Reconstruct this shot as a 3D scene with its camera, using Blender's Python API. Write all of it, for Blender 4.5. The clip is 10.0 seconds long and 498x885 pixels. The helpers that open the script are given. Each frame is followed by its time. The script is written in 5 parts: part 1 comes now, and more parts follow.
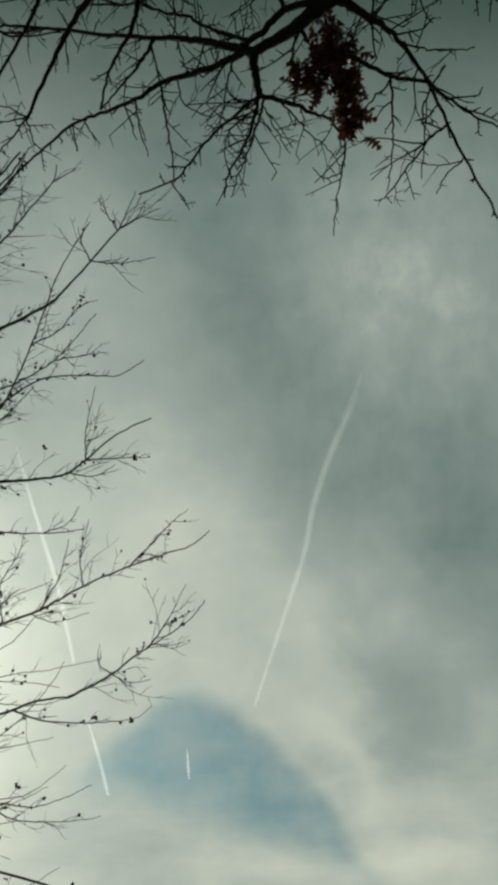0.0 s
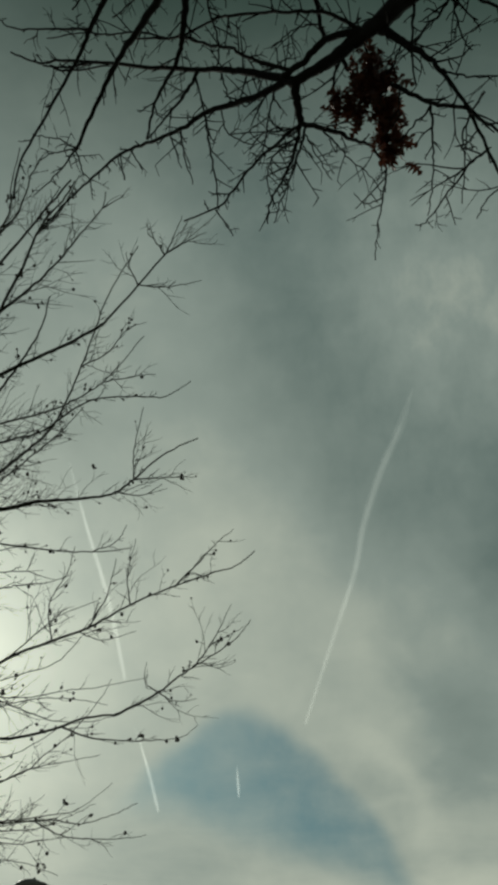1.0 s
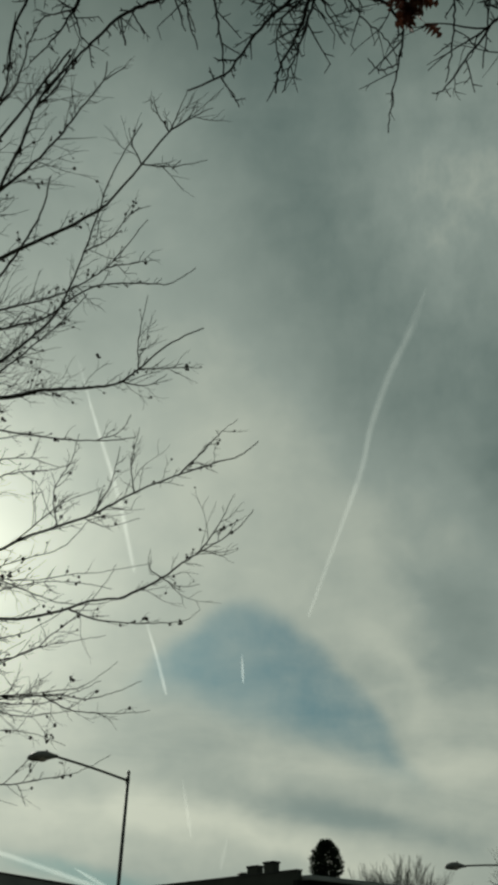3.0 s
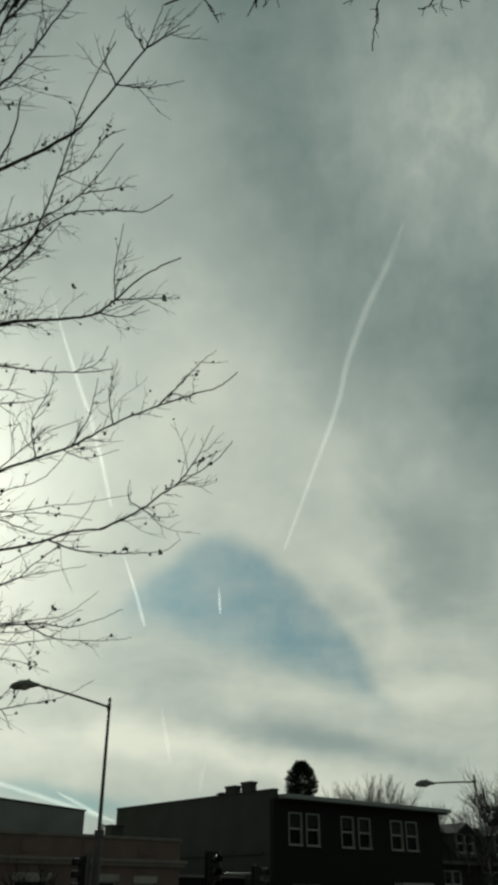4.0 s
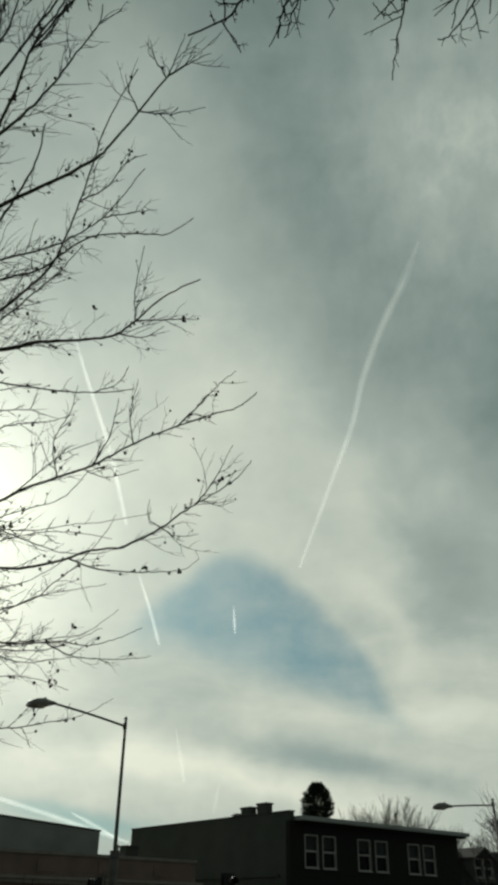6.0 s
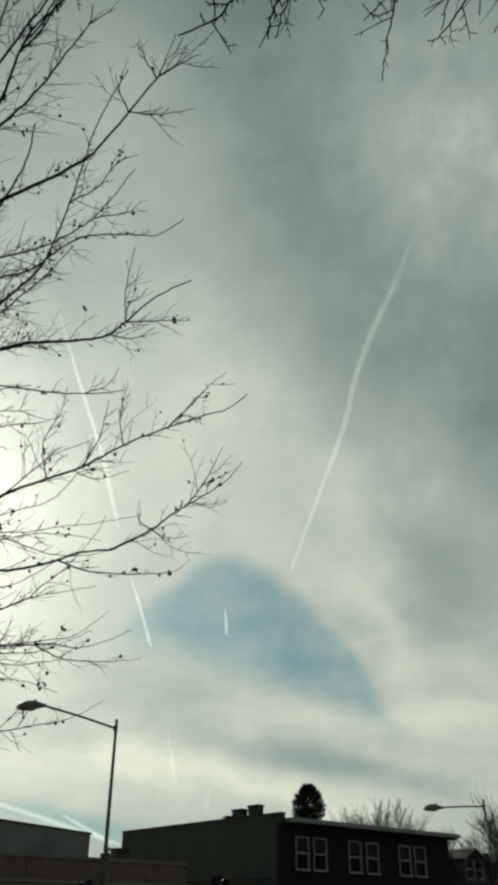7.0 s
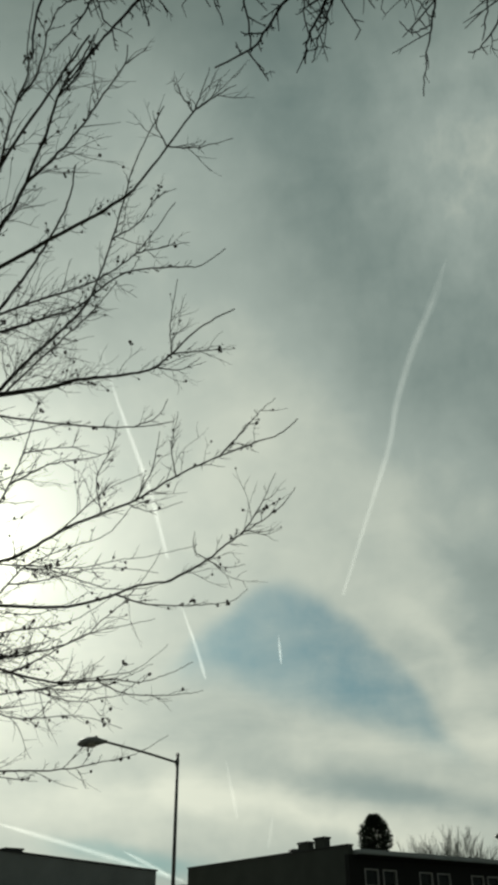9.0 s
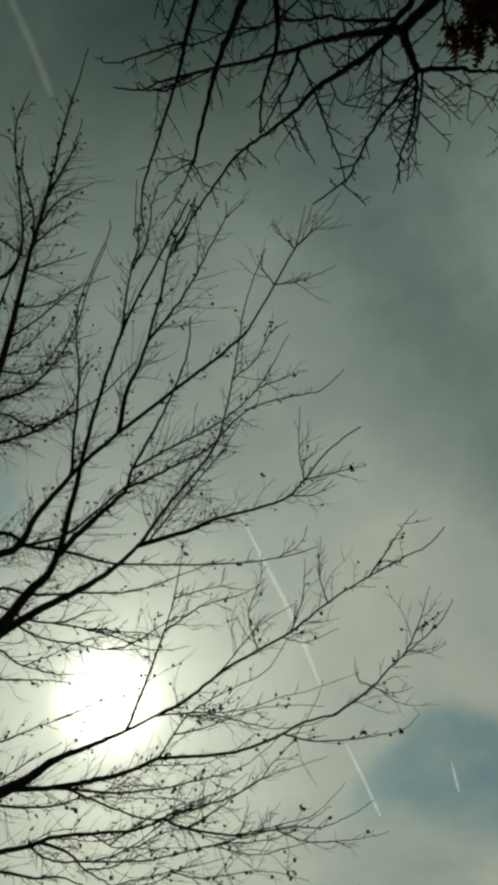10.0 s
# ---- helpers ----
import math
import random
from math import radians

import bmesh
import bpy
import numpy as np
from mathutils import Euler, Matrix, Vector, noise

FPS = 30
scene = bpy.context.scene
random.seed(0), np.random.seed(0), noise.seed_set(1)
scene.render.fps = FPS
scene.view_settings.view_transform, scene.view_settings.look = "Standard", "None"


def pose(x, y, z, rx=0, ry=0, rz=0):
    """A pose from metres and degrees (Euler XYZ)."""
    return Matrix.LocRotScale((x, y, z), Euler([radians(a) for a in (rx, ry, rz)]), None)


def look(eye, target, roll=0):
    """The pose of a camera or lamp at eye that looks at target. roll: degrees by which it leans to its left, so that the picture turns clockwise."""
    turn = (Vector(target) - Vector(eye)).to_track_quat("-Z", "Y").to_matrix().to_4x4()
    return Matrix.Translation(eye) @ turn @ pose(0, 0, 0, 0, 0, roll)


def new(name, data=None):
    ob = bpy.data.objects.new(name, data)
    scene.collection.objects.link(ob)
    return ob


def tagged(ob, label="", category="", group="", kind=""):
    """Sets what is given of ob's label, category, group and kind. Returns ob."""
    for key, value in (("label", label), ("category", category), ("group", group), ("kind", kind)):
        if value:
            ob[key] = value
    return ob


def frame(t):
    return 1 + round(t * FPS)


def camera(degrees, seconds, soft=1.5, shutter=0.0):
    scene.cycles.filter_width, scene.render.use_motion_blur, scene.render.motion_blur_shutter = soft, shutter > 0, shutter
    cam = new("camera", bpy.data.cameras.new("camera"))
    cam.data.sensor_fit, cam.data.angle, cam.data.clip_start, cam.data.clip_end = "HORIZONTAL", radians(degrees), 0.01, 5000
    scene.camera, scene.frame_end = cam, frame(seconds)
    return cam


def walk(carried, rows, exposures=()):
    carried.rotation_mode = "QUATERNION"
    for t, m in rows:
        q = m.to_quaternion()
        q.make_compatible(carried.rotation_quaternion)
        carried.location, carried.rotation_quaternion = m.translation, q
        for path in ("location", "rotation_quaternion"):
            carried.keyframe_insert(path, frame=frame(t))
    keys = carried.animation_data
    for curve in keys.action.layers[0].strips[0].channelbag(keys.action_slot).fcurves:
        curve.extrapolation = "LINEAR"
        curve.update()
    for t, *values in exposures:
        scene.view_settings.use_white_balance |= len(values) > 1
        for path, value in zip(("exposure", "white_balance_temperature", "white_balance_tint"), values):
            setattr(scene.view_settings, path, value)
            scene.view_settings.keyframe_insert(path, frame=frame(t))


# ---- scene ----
cam = camera(33.59, 10.0, soft=4.3)
EXPO = [(0, -0.31, 6500, 6), (0.5, -0.48, 6500, 5), (1.0, -0.66, 6500, 3), (1.5, -0.70, 6500, 2), (2.0, -0.72, 6450, 2), (2.5, -0.62, 6450, 3), (3.0, -0.58, 6500, 4), (4.5, -0.13, 6500, 7), (8.5, -0.12, 6500, 7), (9.0, -0.19, 6500, 7), (9.5, -0.40, 6500, 5), (10, -0.9, 6600, 1)]
DARK_CLOUD, MID_CLOUD, BRIGHT_CLOUD = (0.10, 0.16, 0.155), (0.335, 0.40, 0.365), (0.76, 0.785, 0.655)
HALO = 1.8
# amount, centre, size and turn of each broad bank of cloud
CLOUDS = [
    (-0.19, 0.04, 0.13, 0.10, 0.22, 25), (-0.20, -0.01, 0.33, 0.12, 0.14, 0), (-0.12, 0.13, -0.02, 0.07, 0.10, 30),
    (-0.16, 0.26, -0.06, 0.07, 0.12, 30), (-0.26, 0.34, -0.12, 0.09, 0.22, 15), (-0.24, 0.21, -0.30, 0.06, 0.08, 30),
    (0.19, 0.21, 0.20, 0.08, 0.15, 10), (0.10, 0.10, -0.22, 0.04, 0.12, 20), (0.16, 0.12, -0.36, 0.03, 0.12, 40),
    (0.18, -0.06, -0.10, 0.12, 0.14, 0), (0.34, -0.16, -0.58, 0.30, 0.045, 0), (0.18, 0.16, -0.50, 0.20, 0.04, 0),
    (0.12, 0.05, -0.60, 0.14, 0.02, -6), (0.22, -0.50, -0.40, 0.16, 0.10, 0),
    (-0.18, -0.58, 0.10, 0.08, 0.12, 0), (0.14, -0.15, 0.24, 0.14, 0.12, 0),
]
PATH = [
    (0, -0.033, -0.037, 1.652, 129.07, 2.10, -0.67),
    (0.5, 0.020, -0.147, 1.671, 130.04, 1.47, 0.32),
    (1, 0.040, -0.128, 1.660, 130.24, -0.11, 2.01),
    (1.5, 0.064, -0.099, 1.654, 128.80, -0.45, 2.16),
    (2, 0.105, -0.095, 1.684, 133.43, -1.03, 1.10),
    (2.5, 0.098, -0.036, 1.684, 127.86, -3.24, 2.08),
    (3, 0.094, 0.051, 1.630, 123.23, -1.18, 1.96),
    (3.2, 0.077, 0.089, 1.626, 120.51, -1.15, 1.60),
    (4.3, 0.053, 0.072, 1.549, 118.00, 0.11, 0.25),
    (4.5, 0.062, 0.075, 1.539, 117.30, 0.16, 0.08),
    (5, 0.034, 0.026, 1.534, 118.14, 0.30, 0.54),
    (5.5, 0.007, -0.012, 1.538, 119.28, -0.72, 1.10),
    (5.7, -0.008, -0.023, 1.541, 119.89, -0.80, 1.52),
    (7, 0.014, 0.003, 1.561, 120.12, -0.58, 0.96),
    (7.5, 0.028, 0.008, 1.562, 120.05, 0.16, 0.52),
    (8, 0.022, 0.024, 1.568, 119.51, 0.35, 0.63),
    (8.5, -0.033, 0.060, 1.541, 119.02, 0.49, 2.78),
    (9, -0.107, 0.070, 1.583, 122.00, 0.28, 5.06),
    (9.5, -0.183, 0.002, 1.599, 124.56, -0.34, 4.29),
    (9.7, -0.099, 0.041, 1.639, 128.54, -1.05, 7.67),
    (10, -0.254, 0.081, 1.622, 130.80, 1.58, 17.03),
]
walk(cam, [(t, pose(x, y, z, rx, ry, rz)) for t, x, y, z, rx, ry, rz in PATH], exposures=EXPO)

# ---- world: hazy sky behind thin broken cloud ----
SUN_AZ, SUN_EL = radians(-26.3), radians(23.4)
SUN_DIR = Vector((math.sin(SUN_AZ) * math.cos(SUN_EL), math.cos(SUN_AZ) * math.cos(SUN_EL), math.sin(SUN_EL)))

world = bpy.data.worlds.new("sky")
scene.world = world
world.use_nodes = True
WT = world.node_tree
WT.nodes.clear()


def wn(kind, **props):
    n = WT.nodes.new(kind)
    for k, v in props.items():
        if k == "operation":
            n.operation = v
        elif k == "sky_type":
            n.sky_type = v
    return n


def feed(socket, value):
    if isinstance(value, (int, float)):
        socket.default_value = value
    elif isinstance(value, (tuple, Vector)):
        socket.default_value = tuple(value)
    else:
        WT.links.new(value, socket)


def m(op, a, b=0.0, c=None):
    n = wn("ShaderNodeMath", operation=op)
    feed(n.inputs[0], a)
    feed(n.inputs[1], b)
    if c is not None:
        feed(n.inputs[2], c)
    return n.outputs[0]


def vdot(a, b):
    n = wn("ShaderNodeVectorMath", operation="DOT_PRODUCT")
    feed(n.inputs[0], a)
    feed(n.inputs[1], b)
    return n.outputs["Value"]


def smooth(x, lo, hi):
    n = wn("ShaderNodeMapRange")
    n.interpolation_type = "SMOOTHSTEP"
    feed(n.inputs["Value"], x)
    n.inputs["From Min"].default_value, n.inputs["From Max"].default_value = lo, hi
    return n.outputs["Result"]


def cloud_noise(vec, scale, detail, rough, distort=0.0):
    n = wn("ShaderNodeTexNoise")
    feed(n.inputs["Vector"], vec)
    n.inputs["Scale"].default_value, n.inputs["Detail"].default_value = scale, detail
    n.inputs["Roughness"].default_value, n.inputs["Distortion"].default_value = rough, distort
    return n.outputs["Fac"]


def mixc(fac, a, b, mode="MIX"):
    n = wn("ShaderNodeMix")
    n.data_type, n.blend_type = "RGBA", mode
    feed(n.inputs[0], fac)
    for s, v in ((n.inputs[6], a), (n.inputs[7], b)):
        if isinstance(v, tuple):
            s.default_value = (*v, 1) if len(v) == 3 else v
        else:
            WT.links.new(v, s)
    return n.outputs[2]


direction = wn("ShaderNodeTexCoord").outputs["Generated"]
TILT = radians(38)
ahead = vdot(direction, (0.0, math.cos(TILT), math.sin(TILT)))
near = m("MAXIMUM", ahead, 0.12)
U0 = m("DIVIDE", vdot(direction, (1.0, 0.0, 0.0)), near)
V0 = m("DIVIDE", vdot(direction, (0.0, -math.sin(TILT), math.cos(TILT))), near)
flat = wn("ShaderNodeCombineXYZ")
feed(flat.inputs[0], U0), feed(flat.inputs[1], V0)
plane = flat.outputs[0]
shift = wn("ShaderNodeVectorMath", operation="ADD")
feed(shift.inputs[0], plane), feed(shift.inputs[1], (7.3, 2.1, 0.0))
wob = cloud_noise(plane, 5.0, 4, 0.55)
wob2 = cloud_noise(shift.outputs[0], 5.0, 4, 0.55)
U = m("MULTIPLY_ADD", m("SUBTRACT", wob, 0.5), 0.16, U0)
V = m("MULTIPLY_ADD", m("SUBTRACT", wob2, 0.5), 0.16, V0)

UE = m("MULTIPLY_ADD", m("SUBTRACT", wob2, 0.5), 0.07, U0)
VE = m("MULTIPLY_ADD", m("SUBTRACT", wob, 0.5), 0.05, V0)


def patch(cu, cv, su, sv, turn=0.0, u=None, v=None):
    """A soft oval of cloud, 1 at its centre."""
    u, v = u or U, v or V
    c, s = math.cos(radians(turn)), math.sin(radians(turn))
    du, dv = m("SUBTRACT", u, cu), m("SUBTRACT", v, cv)
    a = m("DIVIDE", m("ADD", m("MULTIPLY", du, c), m("MULTIPLY", dv, s)), su)
    b = m("DIVIDE", m("SUBTRACT", m("MULTIPLY", dv, c), m("MULTIPLY", du, s)), sv)
    r = m("ADD", m("MULTIPLY", a, a), m("MULTIPLY", b, b))
    return m("EXPONENT", m("MULTIPLY", r, -1.0))


# thickness of the veil: high is bright cloud, low is shaded cloud
veil = m("MULTIPLY_ADD", smooth(V0, 0.75, -0.65), 0.36, 0.30)
for amount, cu, cv, su, sv, turn in CLOUDS:
    veil = m("MULTIPLY_ADD", patch(cu, cv, su, sv, turn), amount, veil)
veil = m("MULTIPLY_ADD", patch(0.085, -0.560, 0.14, 0.021, -9, UE, VE), -0.32, veil)
fine = cloud_noise(plane, 12.0, 5, 0.55, 0.3)
stretch = wn("ShaderNodeMapping")
feed(stretch.inputs["Vector"], plane)
stretch.inputs["Rotation"].default_value = (0, 0, radians(32))
stretch.inputs["Scale"].default_value = (3.6, 7.0, 1.0)
wisp = cloud_noise(stretch.outputs[0], 1.6, 3, 0.5, 0.6)
broad = cloud_noise(shift.outputs[0], 3.0, 4, 0.5, 0.3)
veil = m("MULTIPLY_ADD", m("SUBTRACT", fine, 0.5), 0.26, veil)
veil = m("MULTIPLY_ADD", m("SUBTRACT", wisp, 0.5), 0.22, veil)
clump = wn("ShaderNodeMapping")
feed(clump.inputs["Vector"], shift.outputs[0])
clump.inputs["Rotation"].default_value = (0, 0, radians(-12))
clump.inputs["Scale"].default_value = (30.0, 19.0, 1.0)
mottle = cloud_noise(clump.outputs[0], 1.0, 4, 0.55, 0.15)
lumpy = m("ADD", m("MULTIPLY", patch(0.22, 0.20, 0.16, 0.20), 0.85), 0.15)
veil = m("MULTIPLY_ADD", m("MULTIPLY", m("SUBTRACT", mottle, 0.5), lumpy), 0.42, veil)
veil = m("MULTIPLY_ADD", m("SUBTRACT", broad, 0.5), 0.25, veil)
# thin layered streaks low in the sky
lay = wn("ShaderNodeMapping")
feed(lay.inputs["Vector"], plane)
lay.inputs["Rotation"].default_value = (0, 0, radians(13))
lay.inputs["Scale"].default_value = (4.0, 13.0, 1.0)
layers = cloud_noise(lay.outputs[0], 1.7, 4, 0.55, 0.5)
low = m("MULTIPLY", smooth(V0, -0.24, -0.42), smooth(V0, -0.66, -0.52))
streak = m("MULTIPLY", m("SUBTRACT", layers, 0.5), low)
veil = m("MULTIPLY_ADD", streak, 0.3, veil)
ramp = wn("ShaderNodeValToRGB")
feed(ramp.inputs[0], veil)
stops = ramp.color_ramp
stops.elements[0].position, stops.elements[0].color = 0.0, (*DARK_CLOUD, 1)
stops.elements[1].position, stops.elements[1].color = 1.0, (*BRIGHT_CLOUD, 1)
mid = stops.elements.new(0.5)
mid.color = (*MID_CLOUD, 1)
cloud = ramp.outputs[0]

sky = wn("ShaderNodeTexSky", sky_type="NISHITA")
sky.sun_disc, sky.sun_elevation, sky.sun_rotation = False, SUN_EL, SUN_AZ
sky.air_density, sky.dust_density, sky.ozone_density = 1.0, 0.6, 2.0
clear = mixc(1.0, sky.outputs[0], (0.02, 0.040, 0.040), "MULTIPLY")

# the blue gap: domed above, its lower edge a soft slanting bank
side = m("ADD", UE, 0.022)
bow = m("SQRT", m("MULTIPLY_ADD", side, side, 0.0049))
crest = m("SUBTRACT", m("MULTIPLY_ADD", bow, -1.15, -0.190), m("MULTIPLY", side, 0.25))
floor_line = m("MULTIPLY_ADD", UE, -0.32, -0.472)
gap = m("MULTIPLY", smooth(m("SUBTRACT", crest, VE), -0.008, 0.048), smooth(m("SUBTRACT", VE, floor_line), -0.035, 0.085))
gap = m("MULTIPLY", gap, m("MULTIPLY_ADD", smooth(UE, 0.16, -0.06), 0.2, 0.95))
gap = m("ADD", gap, m("MULTIPLY", patch(-0.26, -0.640, 0.13, 0.022, -10, UE, VE), 0.9))
gap = m("ADD", gap, m("MULTIPLY", patch(0.075, -0.560, 0.14, 0.022, -9, UE, VE), 0.36))
gap = m("ADD", gap, patch(-0.57, 0.07, 0.05, 0.08, 0, UE, VE))
gap = smooth(gap, 0.1, 1.1)
thin = m("MULTIPLY_ADD", m("SUBTRACT", fine, 0.5), -0.9, 0.72)
thin = m("MULTIPLY_ADD", streak, -0.35, thin)
cover = m("SUBTRACT", 1.0, m("MULTIPLY", gap, thin))
colour = mixc(cover, mixc(0.6, clear, (0.135, 0.28, 0.315)), cloud)

# the veil is brightest towards the sun and dims away from it
cosine = vdot(direction, SUN_DIR)
away = m("MULTIPLY_ADD", smooth(cosine, -0.4, 0.72), 0.58, 0.42)
high = m("MULTIPLY", smooth(V0, 0.26, 0.65), m("MULTIPLY_ADD", smooth(U0, -0.46, -0.12), 0.4, 0.6))
colour = mixc(high, colour, mixc(1.0, colour, (0.145, 0.225, 0.20), "MULTIPLY"))
colour = mixc(1.0, colour, away, "MULTIPLY")
# an even tone for the unseen sky overhead and behind, set to light the facades
colour = mixc(smooth(ahead, 0.6, 0.25), colour, (0.105, 0.125, 0.122))
off = m("SQRT", m("MAXIMUM", m("MULTIPLY", m("SUBTRACT", 1.0, cosine), 2.0), 0.0))
core = m("EXPONENT", m("MULTIPLY", m("POWER", m("DIVIDE", off, 0.052), 4.0), -1.0))
halo = m("EXPONENT", m("DIVIDE", off, -0.105))
wide = m("EXPONENT", m("DIVIDE", off, -0.26))
glow = m("ADD", m("MULTIPLY_ADD", core, 3.0, m("MULTIPLY", wide, 0.27)), m("MULTIPLY", halo, HALO))
aureole = mixc(1.0, (1.0, 0.985, 0.82), glow, "MULTIPLY")
colour = mixc(1.0, colour, aureole, "ADD")
background = wn("ShaderNodeBackground")
feed(background.inputs["Color"], colour)
background.inputs["Strength"].default_value = 1.0
WT.links.new(background.outputs[0], wn("ShaderNodeOutputWorld").inputs[0])

sun_data = bpy.data.lights.new("sun", "SUN")
sun_data.energy, sun_data.angle, sun_data.color = 2.0, radians(2.0), (1.0, 0.95, 0.86)
sun = new("sun", sun_data)
sun.matrix_world = look((0, 0, 60), Vector((0, 0, 60)) - SUN_DIR)

# ---- materials ----
def material(name, base, rough=0.8, vary=0.25, scale=6.0, fine=60.0, bump=0.3, metal=0.0, through_light=0.0, second=None):
    """A weathered surface: two scales of colour change, and fine relief."""
    mat = bpy.data.materials.new(name)
    mat.use_nodes = True
    t = mat.node_tree
    b = t.nodes["Principled BSDF"]
    co = t.nodes.new("ShaderNodeTexCoord").outputs["Object"]
    info = t.nodes.new("ShaderNodeObjectInfo").outputs["Random"]
    big, small = t.nodes.new("ShaderNodeTexNoise"), t.nodes.new("ShaderNodeTexNoise")
    for n, s in ((big, scale), (small, fine)):
        t.links.new(co, n.inputs["Vector"])
        n.inputs["Scale"].default_value, n.inputs["Detail"].default_value = s, 5
    add = t.nodes.new("ShaderNodeMath")
    add.operation = "MULTIPLY_ADD"
    t.links.new(small.outputs["Fac"], add.inputs[0])
    add.inputs[1].default_value = 0.45
    t.links.new(big.outputs["Fac"], add.inputs[2])
    tone = t.nodes.new("ShaderNodeMath")
    tone.operation = "MULTIPLY_ADD"
    t.links.new(info, tone.inputs[0])
    tone.inputs[1].default_value = 0.25
    t.links.new(add.outputs[0], tone.inputs[2])
    r = t.nodes.new("ShaderNodeValToRGB")
    r.color_ramp.elements[0].position, r.color_ramp.elements[1].position = 0.45, 1.0
    lo = tuple(c * (1 - vary) for c in base)
    hi = second or tuple(min(1, c * (1 + vary)) for c in base)
    r.color_ramp.elements[0].color, r.color_ramp.elements[1].color = (*lo, 1), (*hi, 1)
    t.links.new(tone.outputs[0], r.inputs[0])
    t.links.new(r.outputs[0], b.inputs["Base Color"])
    b.inputs["Roughness"].default_value, b.inputs["Metallic"].default_value = rough, metal
    if bump:
        bp = t.nodes.new("ShaderNodeBump")
        bp.inputs["Strength"].default_value, bp.inputs["Distance"].default_value = bump, 0.01
        t.links.new(add.outputs[0], bp.inputs["Height"])
        t.links.new(bp.outputs[0], b.inputs["Normal"])
    if through_light:
        tr, mx = t.nodes.new("ShaderNodeBsdfTranslucent"), t.nodes.new("ShaderNodeMixShader")
        t.links.new(r.outputs[0], tr.inputs["Color"])
        mx.inputs[0].default_value = through_light
        t.links.new(b.outputs[0], mx.inputs[1])
        t.links.new(tr.outputs[0], mx.inputs[2])
        t.links.new(mx.outputs[0], t.nodes["Material Output"].inputs[0])
    return mat


# near black: the backlit silhouette is put into the oak's colour
OAK_BARK = material("oak bark in silhouette", (0.006, 0.0056, 0.005), 0.9, 0.4, 5, 40, 0.8)
GUM_BARK = material("grey bark", (0.034, 0.033, 0.028), 0.9, 0.35, 5, 40, 0.6)
# a darker bark tone for the trees near the houses
DARK_BARK = material("dark bark", (0.03, 0.028, 0.024), 0.9, 0.35, 4, 30, 0.4)
SEED = material("dry seed heads", (0.03, 0.022, 0.016), 0.9, 0.4, 20, 90, 0.5)
# the second tone paints in the few leaves that look sunlit
DRY_LEAF = material("dead oak leaf with sunlit tone", (0.011, 0.004, 0.003), 0.4, 0.6, 12, 70, 0.3, through_light=0.25, second=(0.15, 0.05, 0.03))
DARK_WALL = material("dark painted render", (0.0125, 0.014, 0.0105), 0.85, 0.25, 1.2, 30, 0.25)
SIDE_WALL = material("grey painted block", (0.075, 0.084, 0.068), 0.9, 0.2, 0.8, 24, 0.25)
# side wall grey lightened, making up in colour for this face's shade
BLOCK_WALL = material("grey render, lightened", (0.34, 0.36, 0.33), 0.9, 0.2, 0.8, 24, 0.25)
RED_WALL = material("faded red brick paint", (0.235, 0.17, 0.145), 0.9, 0.25, 1.0, 30, 0.3)
STONE = material("pale stone trim", (0.3, 0.27, 0.235), 0.85, 0.2, 2.0, 40, 0.3)
LINTEL = material("whitened lintel stone", (0.48, 0.45, 0.39), 0.85, 0.2, 3.0, 40, 0.3)
TRIM = material("white window paint", (0.5, 0.49, 0.45), 0.55, 0.12, 3.0, 40, 0.1)
PALE_BOARD = material("weathered pale boards", (0.15, 0.147, 0.13), 0.8, 0.25, 2.0, 40, 0.2)
FASCIA = material("pale metal fascia", (0.42, 0.45, 0.43), 0.5, 0.15, 1.0, 20, 0.1)
ROOFING = material("roof felt", (0.07, 0.07, 0.07), 0.9, 0.3, 1.0, 20, 0.4)
SHINGLE = material("slate shingle", (0.018, 0.018, 0.017), 0.8, 0.35, 2.0, 30, 0.4)
CLAPBOARD = material("grey clapboard paint", (0.014, 0.014, 0.012), 0.75, 0.2, 1.5, 30, 0.15)
BLIND = material("roller blind cloth", (0.14, 0.14, 0.13), 0.9, 0.15, 2.0, 50, 0.1)
INSIDE = material("dim interior wall", (0.03, 0.028, 0.025), 0.9, 0.2, 1.0, 20, 0.1)
METAL = material("weathered galvanised steel", (0.13, 0.13, 0.12), 0.55, 0.3, 3.0, 60, 0.15, metal=0.5)
LAMP_HEAD = material("painted lamp casing", (0.3, 0.3, 0.28), 0.5, 0.2, 3.0, 60, 0.1)
SIGNAL = material("black signal housing", (0.02, 0.02, 0.018), 0.5, 0.3, 4.0, 60, 0.1)
ARM = material("bare aluminium tube", (0.6, 0.6, 0.58), 0.4, 0.15, 4.0, 60, 0.1, metal=0.6)
PINE = material("pine needles", (0.03, 0.042, 0.022), 0.8, 0.5, 1.5, 12, 0.2)
FAR_BARK = material("far bark", (0.22, 0.23, 0.2), 0.95, 0.3, 1.0, 9, 0.2)
GRASS = material("winter grass", (0.09, 0.085, 0.045), 0.95, 0.4, 0.6, 18, 0.5)
ASPHALT = material("asphalt", (0.05, 0.05, 0.05), 0.9, 0.3, 0.8, 60, 0.4)
CONCRETE = material("pavement concrete", (0.3, 0.29, 0.27), 0.9, 0.2, 1.0, 40, 0.3)


